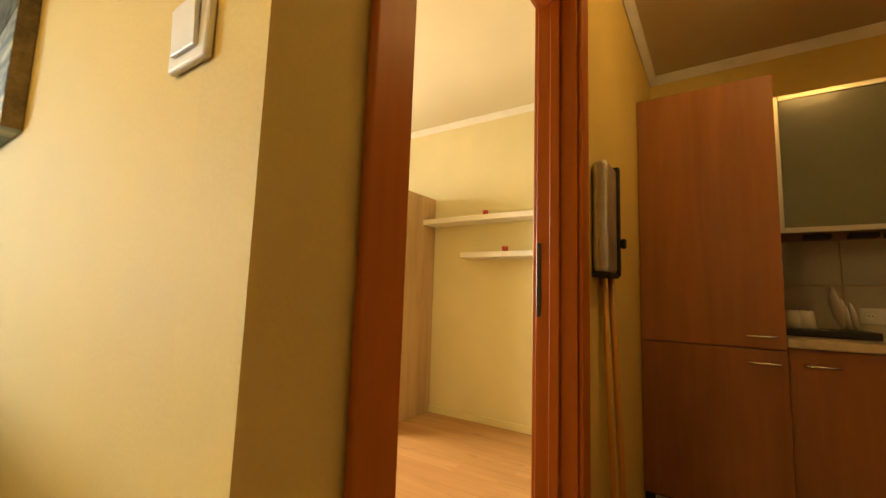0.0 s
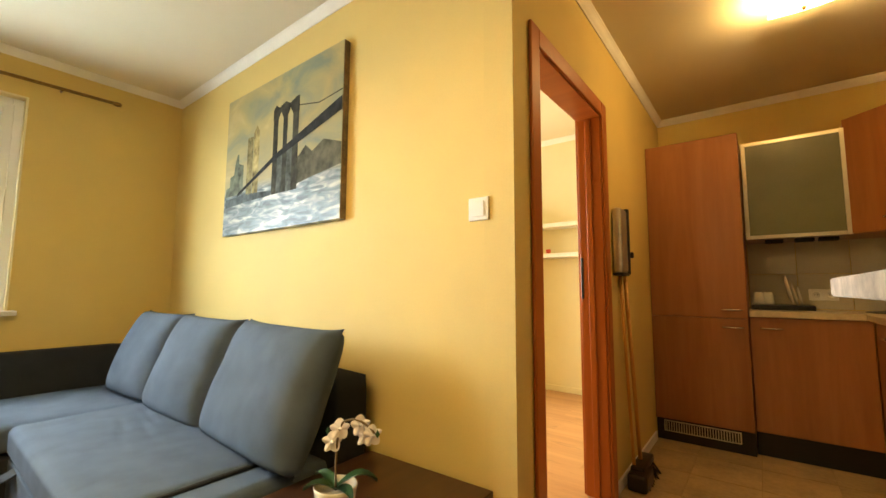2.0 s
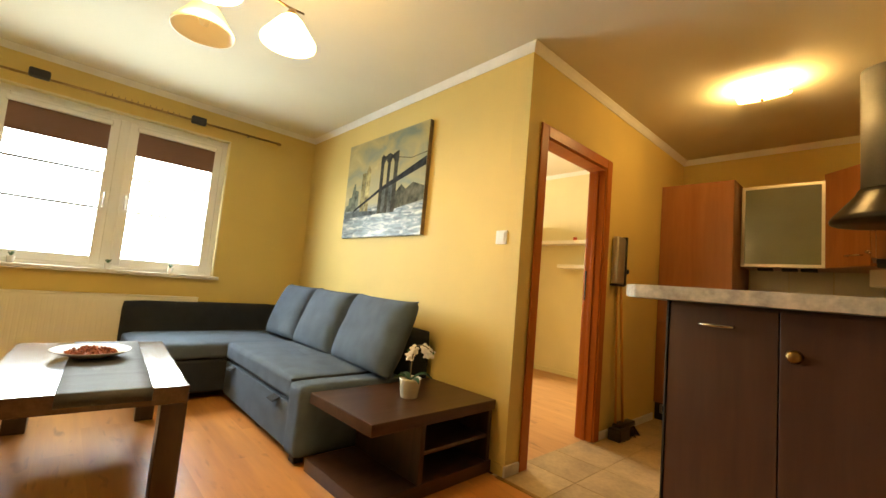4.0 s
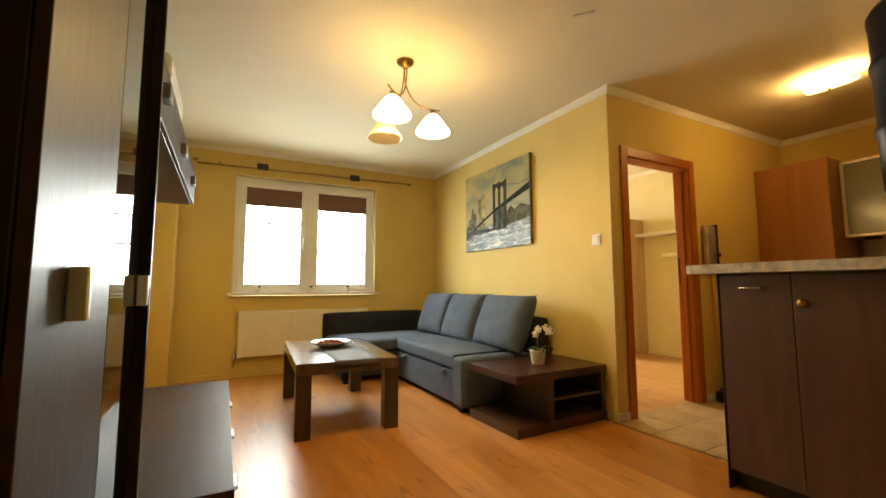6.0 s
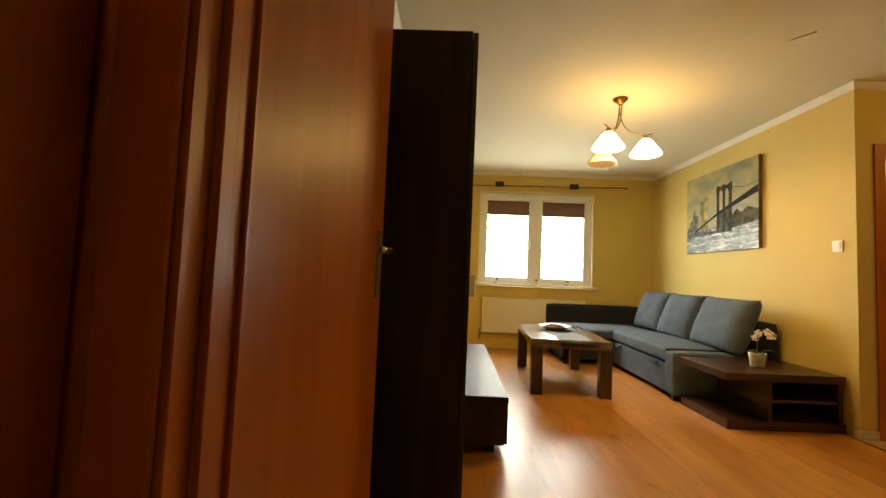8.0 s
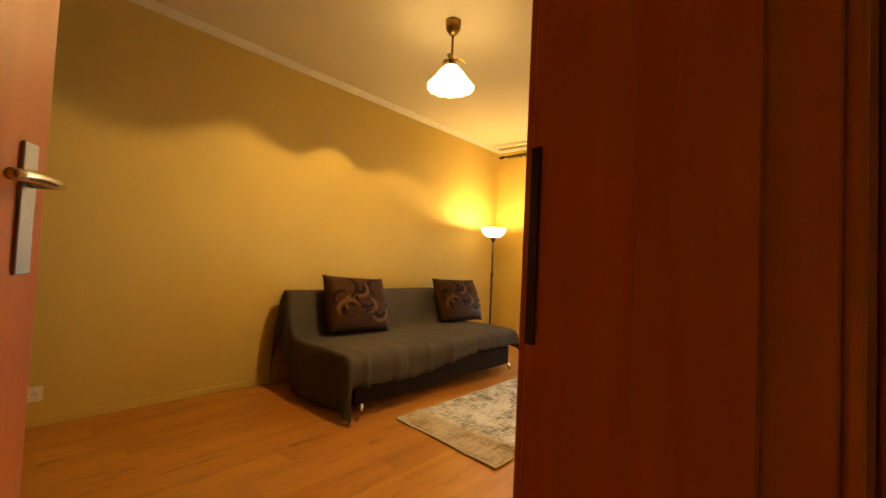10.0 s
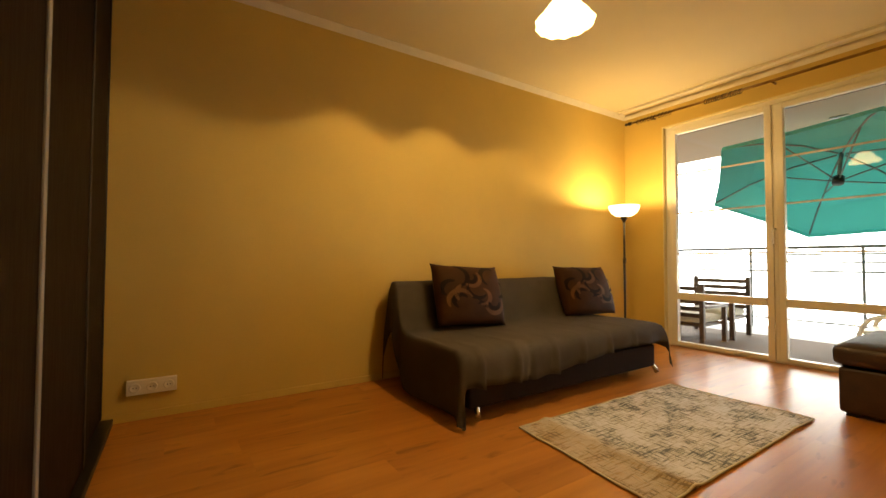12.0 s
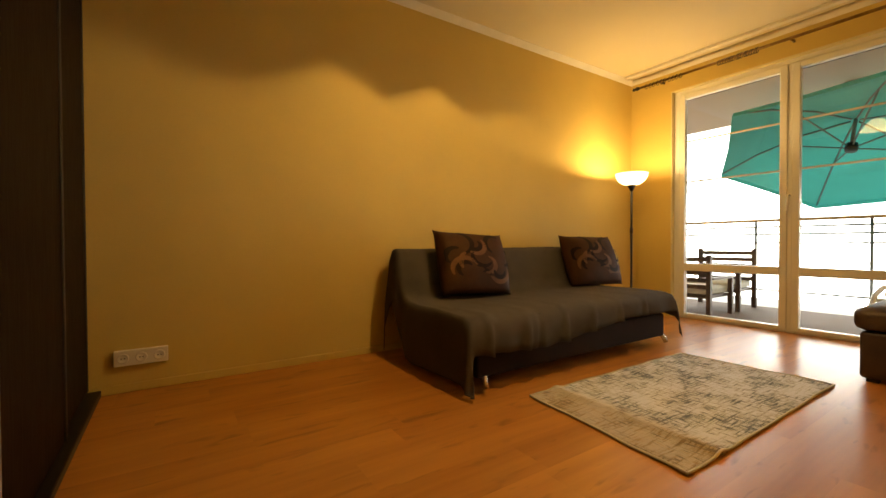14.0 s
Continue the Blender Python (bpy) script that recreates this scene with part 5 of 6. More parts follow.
# ceiling light in the kitchen
kl = thing("kitchen_ceiling_light", "bent white glass ceiling light open at both ends", "ceiling light", pose(0.89, 1.31, H))
part("base", box(-0.09, 0.09, -0.035, 0.035, -0.018, -0.0005, 0.004, 2), M["white"], kl, "white lamp base")
sheet = bmesh.new()
rows = []
for i in range(13):
    x = -0.135 + 0.27 * i / 12
    rows.append([sheet.verts.new((x, 0.14 * k / 10, -0.082 + 0.062 * (k / 10) ** 2 - 0.012 * math.cos(x * 9))) for k in range(-10, 11)])
for p, q in zip(rows, rows[1:]):
    for k in range(20):
        sheet.faces.new((p[k], q[k], q[k + 1], p[k + 1]))
bmesh.ops.recalc_face_normals(sheet, faces=sheet.faces)
bmesh.ops.solidify(sheet, geom=sheet.faces[:], thickness=0.005)
part("glass", sheet, M["kitchen_lamp"], kl, "glowing bent white glass", True)
part("rod", tube([(-0.12, 0, -0.024), (0.12, 0, -0.024)], 0.004, 6), M["brass"], kl, "thin brass rod", True)
part("finial", lathe([(0.0, -0.115), (0.008, -0.11), (0.01, -0.095), (0.0, -0.09)], 12), M["brass"], kl, "small brass knob", True)
for x in (-0.075, 0.075):
    part("bulb", lathe([(0.0, -0.016), (0.012, -0.012), (0.016, 0.0), (0.012, 0.012), (0.0, 0.016)], 14), M["shade_lit"], kl, "glowing bulb", True, pose(x, 0, -0.048))
    lamp("kitchen_bulb", "POINT", pose(0.89 + x * 1.5, 1.31, H - 0.047), 7, BULB, radius=0.012)

# brush set on the wall by the doorway
hold = thing("ironing_board_bag", "folded silver ironing sleeve with black edge hung on the wall", "bag", pose(0.0, 1.19, 1.15))
part("body", box(0.003, 0.055, -0.045, 0.10, 0.0, 0.37, 0.02, 4), M["silver_cloth"], hold, "silver cloth side", True)
part("edge", box(0.002, 0.064, 0.092, 0.112, -0.006, 0.378, 0.009, 3), M["black_matt"], hold, "black bound edge", True)
part("hem", box(0.002, 0.058, -0.044, 0.098, -0.012, 0.004, 0.004, 2), M["black_matt"], hold, "black bottom hem")
part("toggle", box(0.064, 0.082, 0.094, 0.112, 0.09, 0.125, 0.005), M["black"], hold, "small black toggle")
broom = thing("broom", "broom with orange handle and dark bristles leaning on the wall", "broom", pose(0.06, 1.36, 0))
part("stick", tube([(0.0, 0.0, 0.1), (-0.025, -0.09, 1.15)], 0.011, 10), M["orange"], broom, "orange wooden stick", True)
part("head", box(-0.025, 0.045, -0.13, 0.13, 0.07, 0.11, 0.01, 3), M["black"], broom, "", True)
br = bmesh.new()
rng = random.Random(9)
for k in range(260):
    x, y = rng.uniform(-0.02, 0.04), rng.uniform(-0.125, 0.125)
    merge(br, tube([(x, y, 0.075), (x + rng.uniform(-0.03, 0.05), y * 1.12 + rng.uniform(-0.02, 0.02), 0.0)], 0.0028, 4))
part("bristles", br, M["black_matt"], broom, "dark grey bristles")
pan = thing("dustpan_stick", "long thin wooden dustpan stick leaning on the wall", "dustpan", pose(0.03, 1.26, 0))
part("stick", tube([(0.02, 0.0, 0.09), (-0.015, -0.01, 1.15)], 0.009, 10), M["orange"], pan, "", True)
part("pan", box(0.0, 0.1, -0.09, 0.09, 0.0, 0.09, 0.015, 2), M["black"], pan)

# side room
sh = thing("wall_shelf", "thick white floating wall shelf", "shelf", pose(0, 0, 0), "shelves in the side room")
part("board", box(-2.05, -0.78, 2.80, 2.999, 1.70, 1.745, 0.003), M["white"], sh)
sh = thing("wall_shelf", "short thick white floating wall shelf", "shelf", pose(0, 0, 0), "shelves in the side room")
part("board", box(-1.50, -0.50, 2.80, 2.999, 1.385, 1.43, 0.003), M["white"], sh)
for x, z in ((-1.30, 1.7455), (-1.11, 1.4305)):
    c = thing("tealight_cup", "small red glass tealight cup on the shelf", "candle", pose(x, 2.87, z), "tealights")
    part("cup", lathe([(0.0, 0.0), (0.022, 0.0), (0.026, 0.045), (0.023, 0.045), (0.02, 0.01), (0.0, 0.01)], 18), M["red"], c, "", True)
cup = thing("beech_cupboard", "tall beech wood cupboard in the side room", "cupboard", pose(0, 0, 0))
part("body", box(-2.55, -1.905, 2.2, 2.998, 0.0, 1.97, 0.003), M["beech"], cup)
part("door", box(-2.545, -1.91, 2.179, 2.198, 0.06, 1.965, 0.002), M["beech"], cup)

# bedroom: balcony door
bw = thing("window_2", "white plastic balcony door and window with glazing bars", "window", pose(0, BY, 0), kind="structure")
X = -1.66
for a in ((X - 0.035, X + 0.035, -5.908, -5.85, 0.0, 2.328), (X - 0.035, X + 0.035, -4.08, -4.022, 0.0, 2.328), (X - 0.034, X + 0.034, -5.85, -4.08, 2.28, 2.328), (X - 0.034, X + 0.034, -5.85, -4.08, 0.0, 0.012), (X - 0.034, X + 0.034, -4.956, -4.926, 0.012, 2.28)):
    part("window_frame", box(*a, 0.005, 2), M["pvc"], bw)
for y0, y1 in ((-5.847, -4.9565), (-4.9255, -4.083)):
    w = 0.054
    xx = X + 0.015
    for a in ((xx - 0.03, xx + 0.03, y0, y0 + w, 0.013, 2.278), (xx - 0.03, xx + 0.03, y1 - w, y1, 0.013, 2.278), (xx - 0.0295, xx + 0.0295, y0 + w, y1 - w, 0.013, 0.052), (xx - 0.0295, xx + 0.0295, y0 + w, y1 - w, 2.228, 2.278), (xx - 0.0295, xx + 0.0295, y0 + w, y1 - w, 0.487, 0.56)):
        part("sash", box(*a, 0.006, 2), M["pvc"], bw)
    for za, zb in ((0.05, 0.489), (0.558, 2.23)):
        p = part("pane", box(xx - 0.012, xx - 0.008, y0 + w - 0.004, y1 - w + 0.004, za, zb), M["glass"], bw, "clear glass pane")
        p.visible_shadow = False
        part("seal", box(xx - 0.0315, xx - 0.0265, y0 + w - 0.001, y1 - w + 0.001, zb - 0.006, zb - 0.001), M["black_matt"], bw, "dark rubber seal")
    for z in (0.965, 1.39, 1.80):
        part("glazing_bar", box(xx - 0.007, xx + 0.003, y0 + w - 0.002, y1 - w + 0.002, z - 0.008, z + 0.008), M["sill"], bw)
part("window_handle", tube([(X + 0.045, -4.94, 1.17), (X + 0.085, -4.94, 1.17), (X + 0.088, -4.94, 1.04)], 0.01, 8), M["pvc"], bw, "white lever handle", True)
for a in ((-1.623, -1.571, -5.9095, -5.9, 0.0, 2.328), (-1.623, -1.571, -4.03, -4.0205, 0.0, 2.328), (-1.623, -1.571, -5.9, -4.03, 2.32, 2.3295)):
    part("reveal", box(*a), M["wall_pale"], bw)

rail = thing("curtain_pole", "dark carved curtain pole with bunched rings over the balcony door", "curtain rail", pose(0, BY, 0))
part("rod", tube([(-1.47, -6.22, 2.437), (-1.47, -3.65, 2.437)], 0.012, 12), M["brass"], rail, smooth=True)
part("track", box(-1.42, -1.365, -6.30, -3.6, HB - 0.026, HB - 0.0005, 0.003), M["white"], rail, "white ceiling track")
part("finial", lathe([(0.0, -0.06), (0.012, -0.05), (0.022, -0.02), (0.012, 0.0), (0.018, 0.02), (0.0, 0.04)], 16), M["black_matt"], rail, "", True, pose(-1.47, -6.24, 2.437, 90))
for y in (-5.98, -4.9, -3.8):
    part("bracket", tube([(-1.566, y, 2.437), (-1.47, y, 2.437)], 0.01, 8), M["brass"], rail, smooth=True)
rng = random.Random(3)
for k in range(26):
    y = (-5.42 + k * 0.02) if k < 16 else (-6.12 + (k - 16) * 0.04)
    y += rng.uniform(-0.006, 0.006)
    part("ring", tube([(-1.47 + 0.022 * math.cos(a), y + 0.006 * math.sin(a), 2.429 + 0.022 * math.sin(a)) for a in (i * math.pi / 5 for i in range(11))], 0.0035, 5), M["black_matt"], rail, smooth=True)


# sofa bed with a throw
def sofa_bed():
    b = thing("sofa_bed", "grey throw covered sofa bed on curved chrome legs", "sofa bed", pose(0, BY, 0))
    xa, xb = -0.46, 1.50
    part("base", box(xa + 0.07, xb - 0.07, -6.12, -5.335, 0.06, 0.23, 0.012, 2), M["bedbase"], b, "dark fabric bed box")
    part("seat", soft_box(xa + 0.03, xb - 0.03, -6.1, -5.315, 0.231, 0.376, 0.04, 0.008, 10), M["bedbase"], b, "", True)
    part("backrest", soft_box(xa + 0.03, xb - 0.03, -0.09, 0.09, 0.0, 0.44, 0.05, 0.0, 8), M["bedbase"], b, "", True, pose(0, -6.13, 0.28, 14))
    for x, s in ((xa + 0.09, -1), (xb - 0.145, 1)):
        pts = bow((x, -5.45, 0.12), (x + s * 0.0, -5.36, 0.11), (x + s * 0.03, -5.325, 0.012), 6)
        part("leg", tube(pts, 0.017, 10), M["chrome"], b, "curved chrome leg", True)
        part("leg", tube([(x, -6.05, 0.11), (x, -6.05, 0.0)], 0.017, 10), M["chrome"], b, "", True)
    # the throw follows back, seat and front edge, and hangs over both ends
    prof = [(-6.285, 0.36), (-6.272, 0.52), (-6.25, 0.65), (-6.215, 0.698), (-6.16, 0.705), (-6.115, 0.67), (-6.085, 0.58), (-6.055, 0.47), (-6.02, 0.40), (-5.94, 0.378), (-5.8, 0.376), (-5.6, 0.38), (-5.4, 0.378), (-5.28, 0.372), (-5.215, 0.352), (-5.19, 0.315), (-5.182, 0.28), (-5.178, 0.245), (-5.176, 0.215)]
    prof = [(-6.285 + (y + 6.285) * 0.91, z * 1.045) for y, z in prof]
    n = 160
    bm = bmesh.new()
    rows = []
    for i in range(n + 1):
        u = -0.075 + 1.235 * i / n
        row = []
        for k, (y, z) in enumerate(prof):
            x = xa + (xb - xa) * u
            fall = max(0.0, u - 1.0, -u) * (xb - xa)
            side = 1 if u > 0.5 else -1
            hang = max(0, (k - 13) / 5)
            zz, yy = z, y
            fold = math.sin(x * 16 + 2.2 * math.sin(x * 5)) * 0.5 + noise.noise((x * 7, k * 0.2, 0)) * 0.8
            yy += 0.022 * fold * hang
            for cx, amp in ((1.36, 0.03), (1.08, 0.022), (0.98, -0.012), (0.76, 0.024), (0.5, 0.014), (0.22, 0.02), (-0.08, 0.016)):
                yy += 2.3 * amp * hang * math.exp(-((x - cx - 0.05 * hang) / 0.019) ** 2)
                zz += 0.35 * amp * (1 - hang) * math.exp(-((x - cx + 0.25 * (y + 5.4)) / 0.018) ** 2) * (1 if -5.75 < y < -5.2 else 0)
            zz += 0.006 * max(0.0, noise.noise((x * 9 + y * 3, y * 3.5, 8.0)))
            if u > 0.5 and k < 11:
                x -= 0.02 * min(1, (11 - k) / 4) * (u - 0.5) * 2
            zz += hang * (0.022 * math.sin(x * 4.2 + 1) + -0.085 * (u - 0.5))
            zz += 0.004 * noise.noise((x * 4, y * 6, 1.5))
            if fall > 0:
                x = xa + (xb - xa) * (1.0 if side > 0 else 0.0) + side * (0.018 * (1 - math.exp(-fall * 30)) + 0.02 * fall * (1 + 4 * hang)) - (0.02 * min(1, (11 - k) / 4) if side > 0 and k < 11 else 0.0)
                drop = fall * (1.15 + 0.25 * hang)
                zz = max(0.03 + 0.012 * noise.noise((y * 8, k, 3.0)), zz - drop)
                x += side * 0.02 * math.sin(k * 1.3 + 1) * min(1, fall * 6)
                yy += (0.075 if side > 0 else 0.02) * hang * min(1, fall * 5)
                x += side * 0.035 * hang * min(1, fall * 5)
            row.append(bm.verts.new((x, yy, zz)))
        rows.append(row)
    for p, q in zip(rows, rows[1:]):
        for k in range(len(prof) - 1):
            bm.faces.new((p[k], q[k], q[k + 1], p[k + 1]))
    bmesh.ops.recalc_face_normals(bm, faces=bm.faces)
    bmesh.ops.solidify(bm, geom=bm.faces[:], thickness=0.005)
    t = thing("throw_blanket", "taupe grey throw draped over the sofa bed", "blanket", pose(0, BY, 0))
    part("cloth", bm, M["throw"], t, "", True)


sofa_bed()


def patterned_pillow(m, seed, label):
    p = thing("throw_pillow", label, "pillow", m, "brown pillows on the sofa bed")
    part("cushion", puff(0.62, 0.47, 0.20, 22, 0.6, seed), M["pillow"], p, "", True)
    rng = random.Random(seed)

    def on(u, v):
        e = (max(0, 1 - abs(u) ** 2.6) * max(0, 1 - abs(v) ** 2.6)) ** 0.42
        return Vector((u * 0.31, -(0.1 * e + 0.0045), (v + 1) * 0.235))

    swirls = ((-0.45, -0.3, 0.27, 0.4, 3.6, 1), (0.05, 0.1, 0.24, 2.6, 5.6, 0), (0.5, -0.35, 0.25, 3.4, 6.6, 1), (0.0, -0.6, 0.22, 0.3, 3.0, 0), (0.5, 0.5, 0.24, 1.0, 4.2, 0), (-0.5, 0.5, 0.26, -1.4, 1.6, 0), (-0.1, 0.45, 0.22, 4.0, 7.0, 1), (0.15, -0.15, 0.2, 4.4, 7.6, 1), (-0.65, 0.1, 0.2, 1.2, 4.0, 0), (0.7, 0.1, 0.2, -1.6, 1.2, 0), (-0.45, -0.3, 0.16, 0.6, 4.2, 0), (0.5, -0.35, 0.14, 3.0, 6.4, 0), (-0.1, 0.45, 0.12, 3.6, 7.2, 0), (-0.2, -0.1, 0.3, 2.2, 3.6, 1))
    for cu, cv, r, a0, a1, gold in swirls:
        bm = bmesh.new()
        rings = []
        k = 16
        for i in range(k + 1):
            a = a0 + (a1 - a0) * i / k
            w = 0.05 * math.sin(math.pi * (0.06 + 0.9 * i / k)) + 0.016
            pair = []
            for rr in (1.2 * r - w, 1.2 * r, 1.2 * r + w):
                u, v = max(-0.9, min(0.9, cu + rr * math.cos(a))), max(-0.9, min(0.9, cv + rr * math.sin(a) * 1.05))
                pair.append(bm.verts.new(on(u, v)))
            rings.append(pair)
        for s, t in zip(rings, rings[1:]):
            bm.faces.new((s[0], s[1], t[1], t[0])), bm.faces.new((s[1], s[2], t[2], t[1]))
        bmesh.ops.recalc_face_normals(bm, faces=bm.faces)
        part("swirl", bm, M["pillow_gold"] if gold else M["pillow_deep"], p, "woven bronze swirl" if gold else "woven dark swirl", True)
    return p


patterned_pillow(pose(0.975, -6.00, 0.408, -19, 3, 180), 1, "brown satin throw pillow with bronze swirls leaning on the back")
patterned_pillow(pose(-0.36, -6.0, 0.40, -22, 1, 174), 2, "brown satin throw pillow with bronze swirls, tilted near the lamp")

fl = thing("floor_lamp", "black floor uplighter with a glowing white bowl shade", "floor lamp", pose(-0.985, -6.08, 0) @ Matrix.Diagonal((1, 1, 1.028, 1)))
part("foot", lathe([(0.0, 0.0), (0.13, 0.0), (0.132, 0.01), (0.12, 0.022), (0.02, 0.03), (0.0, 0.03)], 36), M["black"], fl, "", True)
part("pole", tube([(0, 0, 0.03), (0, 0, 1.29)], 0.011, 10), M["black"], fl, "", True)
part("collar", lathe([(0.011, 1.24), (0.016, 1.25), (0.035, 1.285), (0.04, 1.30), (0.0, 1.30)], 20), M["black"], fl, "", True)
part("switch", lathe([(0.0, 0.84), (0.016, 0.845), (0.016, 0.89), (0.0, 0.895)], 12), M["black"], fl, "", True)
part("cable", tube(bow((0.02, 0.0, 0.84), (0.05, 0.03, 0.5), (0.03, 0.02, 0.2), 8) + bow((0.03, 0.02, 0.15), (0.04, 0.05, 0.012), (0.16, -0.1, 0.006), 6), 0.003, 6), M["black"], fl, "thin black cable", True)
part("bowl", open_lathe([(0.03, 1.295), (0.08, 1.305), (0.12, 1.335), (0.143, 1.375), (0.148, 1.405), (0.143, 1.405), (0.137, 1.375), (0.115, 1.342), (0.076, 1.312), (0.0, 1.305)], 40), M["bowl_lit"], fl, "glowing white bowl", True)
lamp("floor_lamp_bulb", "POINT", pose(-0.985, -6.08, 1.424), 29, BULB, radius=0.03)

# bedroom ceiling lamp with a scalloped flower shade
cl = thing("bedroom_ceiling_lamp", "bronze ceiling lamp with a scalloped white glass flower shade", "ceiling lamp", pose(1.11, -5.03, 0.035))
part("canopy", lathe([(0.0, 2.4385), (0.02, 2.4435), (0.045, 2.4785), (0.05, 2.5135), (0.05, 2.5365), (0.0, 2.5365)], 28), M["brass"], cl, "", True)
part("stem", tube([(0, 0, 2.4485), (0, 0, 2.26)], 0.008, 10), M["brass"], cl, "", True)
part("holder", lathe([(0.0, 2.29), (0.02, 2.285), (0.03, 2.25), (0.034, 2.225), (0.0, 2.225)], 20), M["brass"], cl, "", True)
for a in (0.4, 2.5, 4.6):
    part("leaf_ornament", leaf_blade(0.09, 0.04, a, 0.06), M["brass"], cl, "curled metal leaf", True, pose(0, 0, 2.16))


def scallop(r, z, a, k):
    f = max(0.0, min(1.0, (r - 0.05) / 0.09))
    return r * (1 + 0.035 * f * math.cos(12 * a)), z + 0.0065 * f * math.cos(12 * a + 0.6) + 0.002 * f * math.cos(2 * a)


part("shade", open_lathe([(0.03, 2.235), (0.05, 2.23), (0.075, 2.2), (0.105, 2.155), (0.135, 2.115), (0.15, 2.095), (0.146, 2.093), (0.13, 2.11), (0.1, 2.15), (0.07, 2.195), (0.03, 2.228)], 108, scallop), M["shade_bed"], cl, "glowing scalloped glass shade", True)
lamp("bedroom_bulb", "POINT", pose(1.11, -5.03, 2.153), 39, BULB, radius=0.007)

# rug
def rug():
    m = bpy.data.materials.new("worn_woven_rug")
    m.use_nodes = True
    n, l = m.node_tree.nodes, m.node_tree.links
    b = n["Principled BSDF"]
    b.inputs["Roughness"].default_value = 0.95
    tc, mp, mp2 = n.new("ShaderNodeTexCoord"), n.new("ShaderNodeMapping"), n.new("ShaderNodeMapping")
    mp.inputs["Scale"].default_value, mp2.inputs["Scale"].default_value = (9, 75, 1), (60, 12, 1)
    l.new(tc.outputs["Object"], mp.inputs[0]), l.new(tc.outputs["Object"], mp2.inputs[0])
    a, c, d = n.new("ShaderNodeTexNoise"), n.new("ShaderNodeTexNoise"), n.new("ShaderNodeTexNoise")
    for t, src, s in ((a, mp, 1.2), (c, mp2, 1.2), (d, tc, 5.0)):
        t.inputs["Scale"].default_value, t.inputs["Detail"].default_value = s, 5
        l.new(src.outputs["Object"] if src is tc else src.outputs[0], t.inputs["Vector"])
    low, shift, r1 = n.new("ShaderNodeMath"), n.new("ShaderNodeMath"), n.new("ShaderNodeValToRGB")
    low.operation, shift.operation = "MINIMUM", "MULTIPLY_ADD"
    l.new(a.outputs["Fac"], low.inputs[0]), l.new(c.outputs["Fac"], low.inputs[1])
    shift.inputs[1].default_value = 0.55
    l.new(d.outputs["Fac"], shift.inputs[0]), l.new(low.outputs[0], shift.inputs[2])
    # woven tones, shifted to blue to carry the window's daylight sheen
    e = r1.color_ramp.elements
    e[0].position, e[0].color, e[1].position, e[1].color = 0.56, (0.09, 0.1, 0.125, 1), 0.82, (0.66, 0.68, 0.76, 1)
    for p, k in ((0.64, (0.18, 0.195, 0.225, 1)), (0.69, (0.40, 0.395, 0.39, 1)), (0.74, (0.52, 0.535, 0.57, 1))):
        e.new(p).color = k
    l.new(shift.outputs[0], r1.inputs[0])
    mx = r1
    gold = n.new("ShaderNodeMix")
    gold.data_type = "RGBA"
    gold.inputs[7].default_value = (0.36, 0.22, 0.06, 1)
    sep = n.new("ShaderNodeSeparateXYZ")
    l.new(tc.outputs["Object"], sep.inputs[0])
    mr = n.new("ShaderNodeMapRange")
    mr.inputs["From Min"].default_value, mr.inputs["From Max"].default_value, mr.inputs["To Max"].default_value = 0.44, 0.54, 1.0
    l.new(sep.outputs["X"], mr.inputs["Value"])
    gm = n.new("ShaderNodeMath")
    gm.operation = "MULTIPLY"
    l.new(mr.outputs[0], gm.inputs[0]), l.new(c.outputs["Fac"], gm.inputs[1])
    l.new(gm.outputs[0], gold.inputs["Factor"]), l.new(mx.outputs[0], gold.inputs[6])
    l.new(gold.outputs[2], b.inputs["Base Color"])
    bp = n.new("ShaderNodeBump")
    bp.inputs["Strength"].default_value, bp.inputs["Distance"].default_value = 0.6, 0.004
    l.new(a.outputs["Fac"], bp.inputs["Height"]), l.new(bp.outputs[0], b.inputs["Normal"])
    t = thing("rug", "worn multicoloured woven rug with pale bound edge", "rug", pose(0.5525, -4.815, 0.0))
    bm = bmesh.new()
    nx, ny = 96, 40
    g = []
    for j in range(ny + 1):
        row = []
        for i in range(nx + 1):
            u, v = i / nx - 0.5, j / ny - 0.5
            z = 0.008 + 0.006 * max(0, noise.noise((u * 9, v * 5, 0))) * (1 if abs(v) > 0.35 or abs(u) > 0.38 else 0.3)
            z += 0.013 * math.exp(-((u - 0.36 + 0.03 * v) / 0.022) ** 2) * (0.45 + abs(v))
            row.append(bm.verts.new((u * (1.488 + 0.104 * v) + 0.025 * v + 0.012 * noise.noise((v * 4, 3, u)), v * 0.79 - 0.03 * u * max(0, -v) + 0.012 * noise.noise((u * 5, 7, 0)), z)))
        g.append(row)
    for j in range(ny):
        for i in range(nx):
            bm.faces.new((g[j][i], g[j][i + 1], g[j + 1][i + 1], g[j + 1][i]))
    rim = [g[0][i].co.copy() for i in range(nx + 1)] + [g[j][nx].co.copy() for j in range(1, ny + 1)] + [g[ny][i].co.copy() for i in range(nx - 1, -1, -1)] + [g[j][0].co.copy() for j in range(ny - 1, -1, -1)]
    ext = bmesh.ops.extrude_face_region(bm, geom=bm.faces[:])
    for v in ext["geom"]:
        if isinstance(v, bmesh.types.BMVert):
            v.co.z = 0.001
    bmesh.ops.recalc_face_normals(bm, faces=bm.faces)
    part("carpet", bm, m, t, "", True)
    part("binding", tube([(p.x, p.y, p.z - 0.001) for p in rim], 0.0055, 6), M["bench_pad"], t, "pale bound edge", True)


